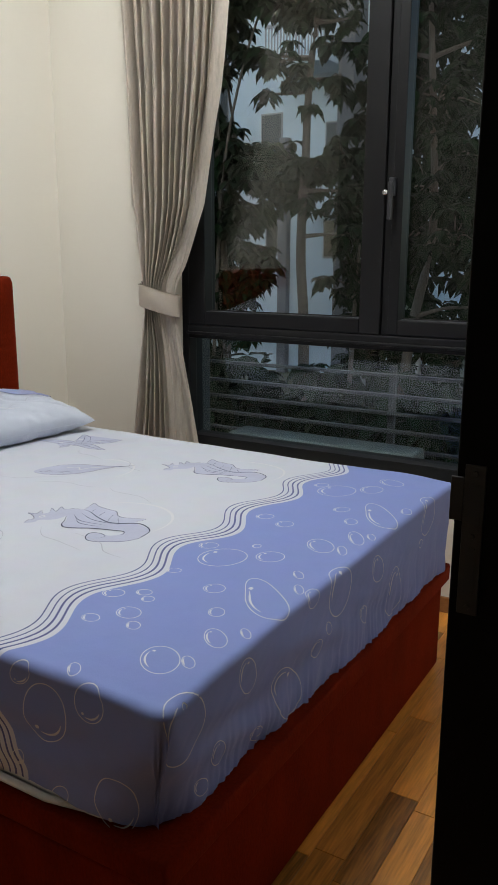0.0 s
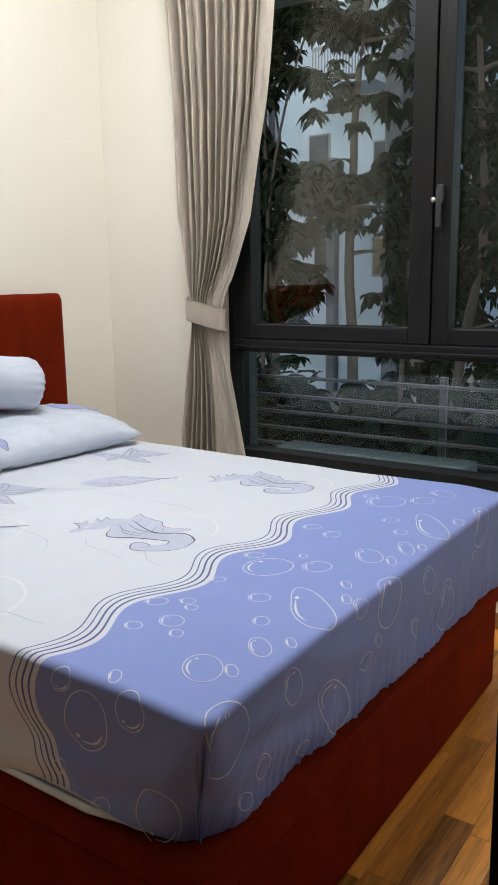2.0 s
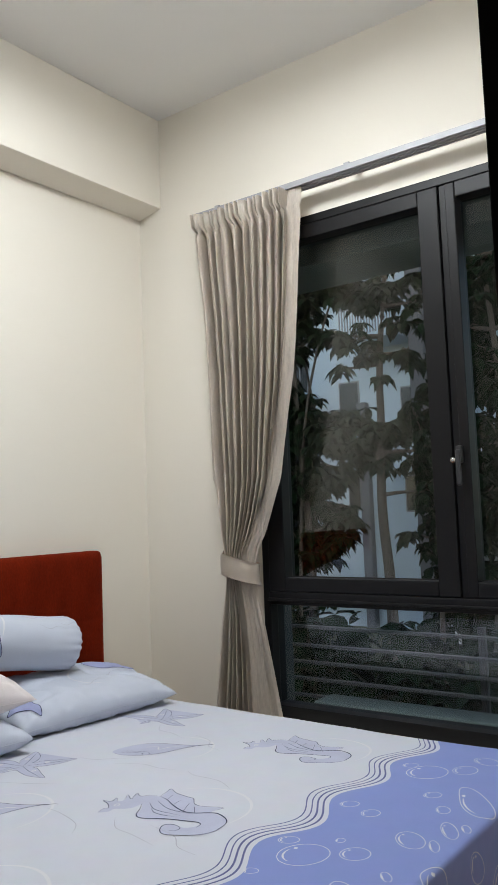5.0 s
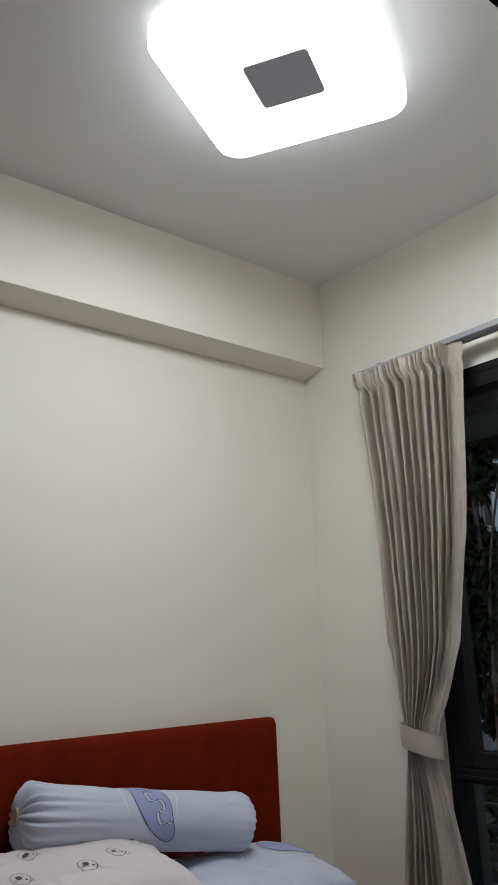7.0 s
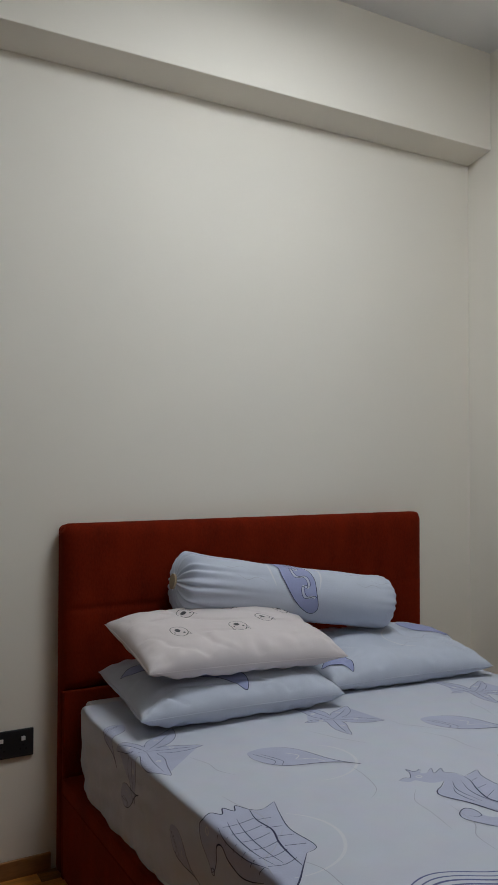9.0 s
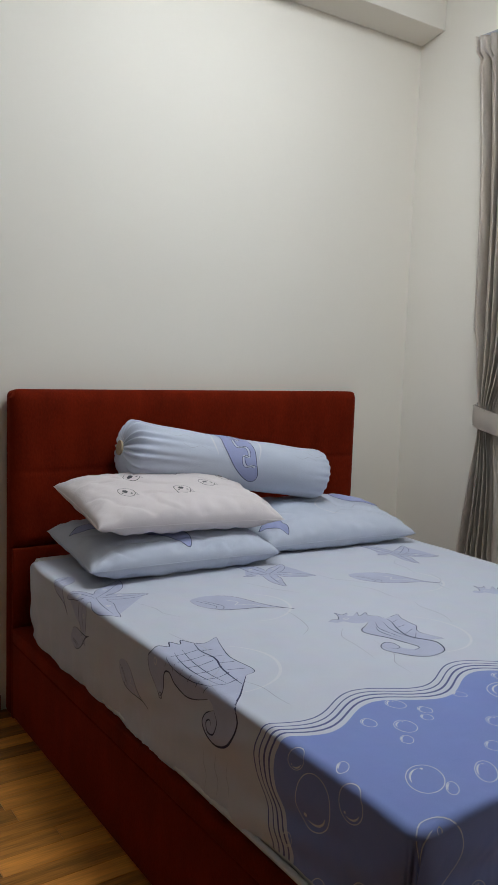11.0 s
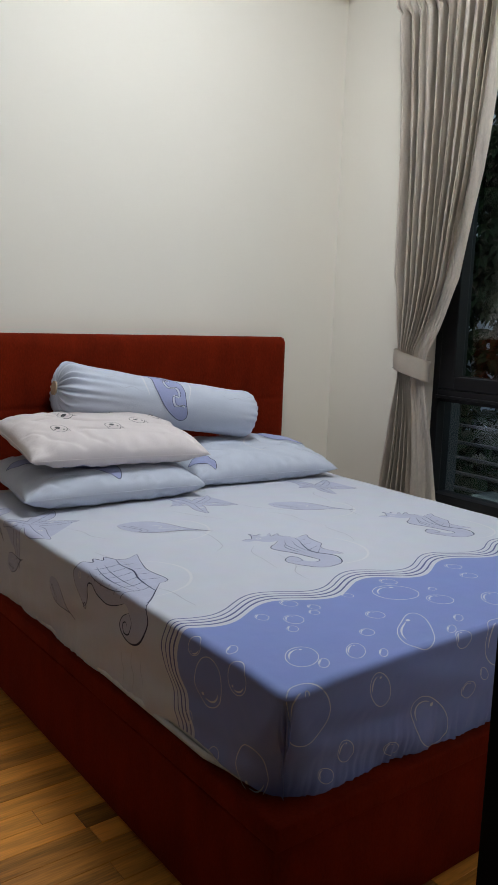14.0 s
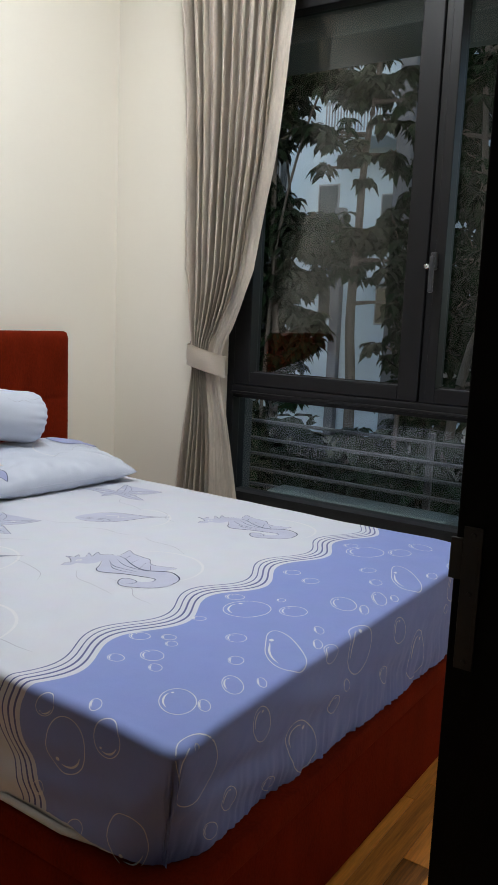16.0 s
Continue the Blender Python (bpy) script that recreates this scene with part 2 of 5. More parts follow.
# skirting
for nm, args in (("skirting", (XW, -2.02, -0.012, 0.0, 0.0, 0.062)), ("skirting", (-0.40, -0.105, -0.012, 0.0, 0.0, 0.062)),
                 ("skirting", (-0.117, -0.105, YS, -0.012, 0.0, 0.062)), ("skirting", (XW, XW + 0.012, YS, -0.012, 0.0, 0.062)),
                 ("skirting", (DX1 + 0.09, -0.117, YS, YS + 0.012, 0.0, 0.062))):
    tagged(part(nm, box(*args, 0.003), M_SKIRT), "brown varnished timber skirting board", "skirting", "skirting boards", "structure")

# ---------- window ----------
win = empty("window_1", 0.05, -1.6, WZ0, "black aluminium window, two closed casements over a fixed lower pane", "window", kind="structure")
YM = -1.632


def pane(y0, y1, z0, z1, x=0.055):
    g = under(win, "pane", box(x - 0.003, x + 0.003, y0, y1, z0, z1), M_GLASS, "clear tinted glass pane")
    g.visible_shadow = False
    return g


FA = (-0.004, 0.10)
for y0, y1, z0, z1 in ((WY0, WY1, WZ1 - 0.036, WZ1), (WY0, WY1, WZ0, WZ0 + 0.055), (WY1 - 0.036, WY1, WZ0 + 0.055, WZ1 - 0.036), (WY0, WY0 + 0.036, WZ0 + 0.055, WZ1 - 0.036)):
    under(win, "outer_frame", box(*FA, y0, y1, z0, z1, 0.003), M_ALU)
under(win, "transom", box(-0.012, 0.10, WY0 + 0.036, WY1 - 0.036, 0.955, 1.010, 0.004), M_ALU)
under(win, "transom_lip", box(-0.026, -0.012, WY0 + 0.036, WY1 - 0.036, 0.972, 0.984, 0.003), M_ALU)
under(win, "mullion", box(0.004, 0.10, YM - 0.012, YM + 0.014, 1.010, WZ1 - 0.036, 0.002), M_ALU)
for y0, y1 in ((YM + 0.016, WY1 - 0.038), (WY0 + 0.038, YM - 0.014)):
    z0, z1 = 1.013, WZ1 - 0.039
    sash = under(win, "casement", box(-0.010, 0.075, y0, y0 + 0.085, z0, z1, 0.004), M_ALU, "black casement frame")
    ws = 0.04 if y1 < YM else 0.085
    for q in ((y1 - ws, y1, z0, z1), (y0 + 0.085, y1 - ws, z1 - 0.062, z1), (y0 + 0.085, y1 - ws, z0, z0 + 0.058)):
        part("rail", box(-0.010, 0.075, *q, 0.004), M_ALU, sash)
    pane(y0 + 0.078, y1 - ws + 0.007, z0 + 0.051, z1 - 0.055, 0.05)
    for q in ((y0 + 0.085, y1 - ws, z0 + 0.058, z0 + 0.062),):
        under(win, "gasket", box(0.038, 0.047, *q), M_GASKET)
pane(WY0 + 0.03, WY1 - 0.03, WZ0 + 0.05, 0.96, 0.05)
for y0, y1, z0, z1 in ((WY1 - 0.006, WY1 - 0.0005, WZ0, WZ1), (WY0 + 0.0005, WY0 + 0.006, WZ0, WZ1), (WY0 + 0.006, WY1 - 0.006, WZ0 + 0.0005, WZ0 + 0.006), (WY0 + 0.006, WY1 - 0.006, WZ1 - 0.006, WZ1 - 0.0005)):
    under(win, "reveal_lining", box(0.102, 0.204, y0, y1, z0, z1), M_REVEAL, "thin dark grey lining of the outer reveal")
# handle with key lock
hd = under(win, "handle", box(-0.038, -0.010, -1.662, -1.640, 1.515, 1.580, 0.006, 3), M_HANDLE, "dark grey espagnolette handle with small key lock")
hb = part("grip", box(-0.052, -0.034, -1.660, -1.642, 1.430, 1.565, 0.007, 3), M_HANDLE, hd)
lk = bmesh.new()
bmesh.ops.create_cone(lk, cap_ends=True, segments=16, radius1=0.010, radius2=0.009, depth=0.022, matrix=Matrix.Translation((-0.040, -1.632, 1.527)) @ Matrix.Rotation(radians(90), 4, "Y"))
part("lock_barrel", lk, M_CHROME, hd, "chrome key barrel", True)

# outer grille and ledge
gr = empty("outer_grille", 0.45, -1.6, 0.45, "grey painted horizontal bar grille outside the lower pane", "grille")
for z in (0.46, 0.54, 0.62, 0.70, 0.79):
    under(gr, "bar", box(0.435, 0.465, -2.6, -0.30, z - 0.007, z + 0.007, 0.003), M_GRILLE)
for y in (-0.32, -1.50, -2.55):
    under(gr, "upright", box(0.465, 0.490, y - 0.016, y + 0.016, -0.65, 0.83, 0.003), M_GRILLE)
tagged(part("outside_ledge", box(0.205, 0.37, -1.70, -0.80, 0.43, 0.505, 0.015, 3), M_SLAB), "grey green concrete ledge outside the window", "ledge", kind="structure")

tagged(part("window_hood", box(0.205, 0.60, -2.75, -0.20, 2.490, 2.60, 0.008), M_SLAB), "grey concrete hood projecting over the window outside", "hood", kind="structure")

# ---------- curtain and track ----------
tr = empty("curtain_track", -0.08, -1.6, 2.74, "white aluminium double curtain track", "curtain track")
for x in (-0.108, -0.066):
    bmk = box(x - 0.013, x - 0.010, -2.48, -0.46, 2.730, 2.754)
    box(x + 0.010, x + 0.013, -2.48, -0.46, 2.730, 2.754, bm=bmk)
    box(x - 0.010, x + 0.010, -2.48, -0.46, 2.750, 2.754, bm=bmk)
    box(x - 0.010, x - 0.004, -2.48, -0.46, 2.730, 2.733, bm=bmk)
    box(x + 0.004, x + 0.010, -2.48, -0.46, 2.730, 2.733, bm=bmk)
    under(tr, "rail", bmk, M_TRACK)
    under(tr, "end_cap", box(x - 0.014, x + 0.014, -2.486, -2.48, 2.729, 2.755, 0.001), M_TRACK)
for y in (-0.6, -1.28, -1.95):
    under(tr, "bracket", box(-0.115, -0.001, y - 0.012, y + 0.012, 2.755, 2.764, 0.001), M_TRACK)

def lerp(x, xs, ys):
    return float(np.interp(x, xs, ys))


def curtain_edges(z):
    zs = (0.0, 0.53, 1.06, 1.12, 1.20, 1.26, 1.50, 1.94, 2.24, 2.67, 2.80)
    left = (-0.505, -0.525, -0.592, -0.594, -0.586, -0.576, -0.556, -0.533, -0.516, -0.475, -0.462)
    right = (-0.98, -0.846, -0.742, -0.744, -0.758, -0.792, -0.890, -0.973, -1.008, -1.050, -1.058)
    return lerp(z, zs, left), lerp(z, zs, right)


def curtain_point(a, c):
    z = 0.03 + c * 2.702
    y0, y1 = curtain_edges(z)
    pinch = math.exp(-((z - 1.12) / 0.17) ** 2)
    folds = 12
    ph = a * folds * math.pi + 0.5 * math.sin(a * 9) + 0.3 * math.sin(z * 2.1 + a * 5) * (1 - c)
    head = max(0.0, min(1.0, (z - 2.640) / 0.018))
    neck = math.exp(-((z - 2.645) / 0.014) ** 2)
    amp = (0.023 + 0.007 * math.sin(a * 17.0 + 1)) * (1 - 0.55 * pinch) * (1 - 0.6 * neck)
    # round folds that lean to one side, with tight valleys between
    w = ph % math.pi / math.pi
    lean = 0.40 + 0.10 * math.sin(7 * a + 2.0)
    w = 0.5 * w / lean if w < lean else 0.5 + 0.5 * (w - lean) / (1 - lean)
    ridge = 2.3 * math.sqrt(max(0.0, 1 - (2 * w - 1) ** 2)) - 1
    slot = math.exp(-(min(w, 1 - w) / 0.13) ** 2)
    ridge -= (1.6 + 0.9 * math.sin(a * 23)) * slot * (1 - head)
    ridge += 0.10 * math.sin(w * 6.283 * 2 + 4 * a) * math.sin(w * math.pi)
    if head:
        q = (a * 19 + 0.25 * math.sin(a * 31)) % 1
        pleat = 1.1 * math.sin(q * math.pi) ** 0.5 - 1.7 * math.exp(-(min(q, 1 - q) / 0.13) ** 2) + 0.25 + 0.35 * math.sin(w * math.pi)
        ridge = (1 - head) * ridge + head * pleat
    flat = lerp(z, (0.0, 0.9, 1.15, 1.5, 2.0, 2.7), (0.46, 0.50, 0.60, 0.73, 0.82, 0.85))
    if a > flat:
        k = min(1.0, (a - flat) / 0.05)
        soft = 0.30 * math.sin((a - flat) * 30) + 0.2 * math.sin(z * 3 + a * 20)
        ridge = (1 - k) * ridge + k * (soft - 1.2)
        amp *= 1 - 0.25 * k
    wide = a + 0.06 / folds * math.sin(ph * 2)
    x = -0.122 - amp * ridge - 0.030 * pinch * math.sin(math.pi * a)
    x += 0.007 * noise.noise((a * 14, z * 2.2, 1.0)) + 0.003 * noise.noise((a * 40, z * 6, 3.0))
    # the outer fold is tucked in below the middle
    if a < 0.10:
        y0 += 0.016 * (1 - a / 0.10) * max(0.0, min(1.0, (z - 1.475) / 0.03)) * max(0.0, 1 - (z - 1.5) / 0.5)
    # the folds hang over to one side
    over = 0.62 * amp * (ridge + 1) * (1 - 0.8 * head) * min(1.0, (1 - a) * 8) * min(1.0, a * 8)
    return Vector((x, y0 + (y1 - y0) * wide - over, z))


cu = empty("curtain", -0.10, -0.7, 0.03, "taupe satin pinch-pleat curtain, tied back beside the window", "curtain")
b = surface(curtain_point, 480, 130)
bmesh.ops.solidify(b, geom=b.faces[:], thickness=0.003)
under(cu, "drape", b, M_CURTAIN, smooth=True)


def tie_point(a, c):
    ang = a * 2 * math.pi
    t = (1 - math.cos(ang)) / 2
    z = 1.185 - 0.095 * c - 0.045 * t + 0.010 * math.sin(ang)
    y0, y1 = -0.570, -0.752
    cy, ry = (y0 + y1) / 2, abs(y0 - y1) / 2 + 0.006
    return Vector((-0.112 - 0.060 * math.sin(ang) * 1.0 - 0.006 * math.sin(c * math.pi), cy + ry * math.cos(ang), z))


b = surface(tie_point, 60, 8, closed_u=True)
bmesh.ops.solidify(b, geom=b.faces[:], thickness=0.004)
under(cu, "tie_band", b, M_CURTAIN2, "taupe satin tie-back band", True)
for c in (0.06, 0.94):
    under(cu, "tie_piping", tube([tie_point(k / 48, c) + Vector((-0.004 * math.sin(k / 48 * 6.283), 0.004 * math.cos(k / 48 * 6.283), 0)) for k in range(49)], 0.0011, 6), M_CURTAIN2, smooth=True)

hook = tube([(-0.001, -0.548, 1.175), (-0.055, -0.548, 1.170), (-0.085, -0.552, 1.172), (-0.100, -0.560, 1.192)], 0.0035, 8)
hook_ob = empty("tieback_hook", 0.0, -0.548, 1.17, "small dull metal hook on the wall holding the curtain tie", "hook")
under(hook_ob, "arm", hook, M_CHROME, smooth=True)
under(hook_ob, "plate", box(-0.006, -0.0005, -0.562, -0.534, 1.155, 1.195, 0.002), M_CHROME)

# ---------- ceiling lamp ----------
LX, LY, LZ = -1.309, -1.306, 3.262


def rounded_square(side, r, z0, z1, edge=0.0, n=8):
    b = bmesh.new()
    def ring(s, z, rr):
        out = []
        for k in range(4):
            cx, cy = ((1, 1), (-1, 1), (-1, -1), (1, -1))[k]
            for i in range(n + 1):
                a = radians(90 * k + 90 * i / n)
                out.append(b.verts.new(((s / 2 - rr) * cx + rr * math.cos(a), (s / 2 - rr) * cy + rr * math.sin(a), z)))
        return out
    rings = [ring(side - 2 * edge, z0, r - edge)]
    if edge:
        rings += [ring(side - 0.6 * edge, z0 + 0.3 * edge, r - 0.3 * edge), ring(side, z0 + edge, r)]
    rings.append(ring(side, z1, r))
    for p, q in zip(rings, rings[1:]):
        for i in range(len(p)):
            b.faces.new((p[i], p[(i + 1) % len(p)], q[(i + 1) % len(p)], q[i]))
    b.faces.new(rings[0][::-1])
    b.faces.new(rings[-1])
    return b


lamp = empty("ceiling_lamp", LX, LY, LZ, "lit square LED ceiling lamp with a grey centre plate", "ceiling lamp")
lamp.rotation_euler = (0, 0, radians(28.5))
part("diffuser", rounded_square(0.690, 0.092, 0.0, 0.013, 0.010), M_LAMP, lamp, "glowing white acrylic diffuser", True)
part("rim", rounded_square(0.692, 0.093, 0.0133, 0.070), M_LAMP_RIM, lamp, "faintly glowing diffuser side", True)
part("base_plate", rounded_square(0.56, 0.06, 0.0702, H - LZ), M_WHITE, lamp)
part("centre_plate", rounded_square(0.216, 0.018, -0.006, 0.002, 0.002), material("grey_plate", (0.50, 0.52, 0.60), 0.5, var=0.06), lamp, "grey square centre plate")

# ---------- bed ----------
XL, XR, YF, YB = -1.998, -0.470, -2.076, -0.135   # sheet outline
ZT, RB, RC = 0.622, 0.013, 0.026


def sheet_point(u, v, lift=0.0):
    """The place on the fitted sheet of (u, v), which run flat over the top and on down the sides."""
    cx = min(max(u, XL + RC), XR - RC)
    cy = min(max(v, YF + RC), YB - 0.02)
    e = Vector((u - cx, v - cy, 0))
    d = e.length
    n = Vector((0, 0, 1))
    p = Vector((u, v, ZT))
    arc = RB * math.pi / 2
    if d > RC - RB:
        e /= d
        d -= RC - RB
        a = min(d / RB, math.pi / 2)
        down = max(0.0, d - arc)
        near = min(1.0, max(0.0, (-0.9 - cx) / 0.8))
        foot = 0.035 + 0.125 * near
        corner = math.exp(-(min(cx - XL, XR - cx) ** 2 + (cy - YF) ** 2) / 0.022)
        out = RC - RB + RB * math.sin(a) - (0.05 * abs(e.x) + foot * max(0.0, -e.y)) * down
        p = Vector((cx, cy, ZT - RB * (1 - math.cos(a)) - down)) + e * out
        # towards the hem the corners grow rounder
        R, yf = RC + 0.02 * (down > 0) * min(1.0, down / 0.1) + (0.10 + 0.34 * near) * down ** 1.5 / 0.52, YF + foot * down
        xm, half = (XL + XR) / 2, (XR - XL) / 2 - 0.05 * down
        s = -1 if p.x < xm else 1
        qx, qy = R - (half - s * (p.x - xm)), R - (p.y - yf)
        if qx > 0 and qy > 0 and math.hypot(qx, qy) > R:
            f = R / math.hypot(qx, qy)
            p.x, p.y = xm + s * (half - R + qx * f), yf + R - qy * f
        n = (e * math.sin(a) + Vector((0, 0, math.cos(a)))).normalized()
    else:
        d = 0.0
    # narrower towards the headboard
    off = (p.x - (XL + XR) / 2) / ((XR - XL) / 2)
    p.x -= 0.040 * max(0.0, (p.y + 0.42) / 0.28) ** 2 * off * off * off
    flat = 1.0 if d < arc else 0.6
    crown = 0.012 * (1 - ((u - (XL + XR) / 2) / 0.77) ** 2) * (1 - ((v - (YF + YB) / 2) / 1.0) ** 2) if d < 1e-6 else 0.0
    wr = 0.005 * noise.noise((u * 2.3, v * 2.3, 0.3)) + 0.0028 * noise.noise((u * 7, v * 6, 4.0))
    if d > arc:
        low = (d - arc) / 0.22
        run = u if abs(e.y) > abs(e.x) else v
        wr += 0.010 * low * noise.noise((run * 13, low * 1.3, 2.0)) + 0.016 * min(1.0, low * 3) * noise.noise((run * 5 - 2.5 * low, low * 2.2, 6.0)) + (0.3 + 0.7 * abs(e.y)) * (0.0036 + 0.003 * noise.noise((run * 4, 0, 3))) * low ** 4 * 2.2 * noise.noise((run * 78, low * 0.8, 5.0))
        wr += 0.003 * low ** 2 * (1 - abs(2 * noise.noise((run * 21 + 3 * low, low * 0.7, 8.0))))
        wr += 0.0035 * min(1.0, low * 2) * abs(noise.noise((run * 30 + 6 * low, low * 1.5, 9.0)))
        wr += 0.004 * corner * math.sin(math.atan2(e.y, e.x) * 14) * min(1.0, low * 2)
        if e.y < -0.05 and abs(e.x) > 0.05:
            turn = math.atan2(-e.y, abs(e.x))
            wr += min(1.0, low * 4) * (0.016 * math.exp(-((turn - 1.0) / 0.10) ** 2) - 0.013 * math.exp(-((turn - 0.72) / 0.11) ** 2) + 0.006 * math.exp(-((turn - 0.45) / 0.08) ** 2))
    if v > -0.26:
        crown -= 0.030 * ((v + 0.26) / 0.10) ** 2
    # the foot corners sag a little
    crown -= 0.010 * math.exp(-(min(cx - XL, XR - cx) ** 2 + (cy - YF) ** 2) / 0.014)
    return p + n * (wr * flat + lift) + Vector((0, 0, crown))


def hem_drop(run_x, run_y):
    """How far the sheet reaches down, by the place along its edge."""
    base = ZT - 0.350
    side = 0.027 * math.exp(-((run_y + 1.78) / 0.20) ** 2) - 0.028 * math.exp(-((run_y + 0.95) / 0.25) ** 2)
    return base - side


bed = empty("bed", -1.24, -1.1, 0, "red velvet upholstered storage bed with padded headboard", "bed")
base = box(-2.006, -0.520, -2.064, -0.10, 0.012, 0.290, 0.006, 3)
under(bed, "base_box", base, M_RED, smooth=True)
under(bed, "platform", box(-2.007, -0.478, -2.077, -0.10, 0.2895, 0.347, 0.008, 3), M_RED, smooth=True)
under(bed, "headboard_panel", box(-2.007, -0.389, -0.075, -0.012, 0.0, 1.209, 0.020, 3), M_RED)


def pad(x0, x1, z0, z1, y, bulge, seam):
    """One upholstered face with a stitched seam across it."""
    def f(a, c):
        xx, zz = x0 + a * (x1 - x0), z0 + c * (z1 - z0)
        ex, ez = min(a, 1 - a) * (x1 - x0), min(c, 1 - c) * (z1 - z0)
        k = (1 - math.exp(-ex / 0.020)) * (1 - math.exp(-ez / 0.020))
        k *= 1 - 0.14 * math.exp(-((zz - seam) / 0.010) ** 2)
        r = 0.030
        for cx, sx in ((x0 + r, -1), (x1 - r, 1)):
            if (xx - cx) * sx > 0:
                over = abs(xx - cx)
                zz = min(zz, z1 - r + math.sqrt(max(0.0, r * r - over * over)))
        w = 0.004 * noise.noise((xx * 5, zz * 5, 7.0)) + 0.002 * noise.noise((xx * 16, zz * 7, 1.0))
        return Vector((xx, y - bulge * k - w * k, zz))
    b = surface(f, 120, 70)
    edge = [e for e in b.edges if e.is_boundary]
    ret = bmesh.ops.extrude_edge_only(b, edges=edge)
    for v in ret["geom"]:
        if isinstance(v, bmesh.types.BMVert):
            v.co.y = y + 0.03
    return b


under(bed, "headboard_pad", pad(-2.008, -0.388, 0.640, 1.214, -0.082, 0.030, 0.918), M_RED, "padded red velvet panel", True)
under(bed, "headboard_foot", box(-2.004, -0.392, -0.098, -0.076, 0.0, 0.638, 0.004), M_RED)

# mattress
MF = -2.105
ma = empty("mattress", -1.24, -1.1, 0.35, "white mattress on the bed platform", "mattress")
core = box(XL + 0.015, XR - 0.030, MF + 0.105, YB, 0.349, ZT - 0.012)
bmesh.ops.bevel(core, geom=[e for e in core.edges if abs(e.verts[0].co.z - e.verts[1].co.z) > 0.1 and e.verts[0].co.y < -1], offset=0.11, segments=8, profile=0.5, affect="EDGES")
bmesh.ops.bevel(core, geom=[e for e in core.edges if abs(e.verts[0].co.z - e.verts[1].co.z) < 0.01], offset=0.014, segments=2, profile=0.5, affect="EDGES")
for v in core.verts:
    if v.co.y > -0.5 and v.co.x < -1.9:
        v.co.x += 0.045
under(ma, "core", core, M_MATTRESS)
loop = [(XL + 0.075, YB), (XL + 0.024, YB - 0.30), (XL + 0.012, -1.40), (XL + 0.009, -1.80), (XL + 0.030, MF + 0.20), (XL + 0.068, MF + 0.145), (XL + 0.16, MF + 0.105), (XR - 0.16, MF + 0.105), (XR - 0.065, MF + 0.145), (XR - 0.03, MF + 0.26), (XR - 0.024, YB - 0.05)]
under(ma, "piping", tube([(x, y, 0.358) for x, y in loop], 0.0075, 8), M_MATTRESS, "white corded edge", True)


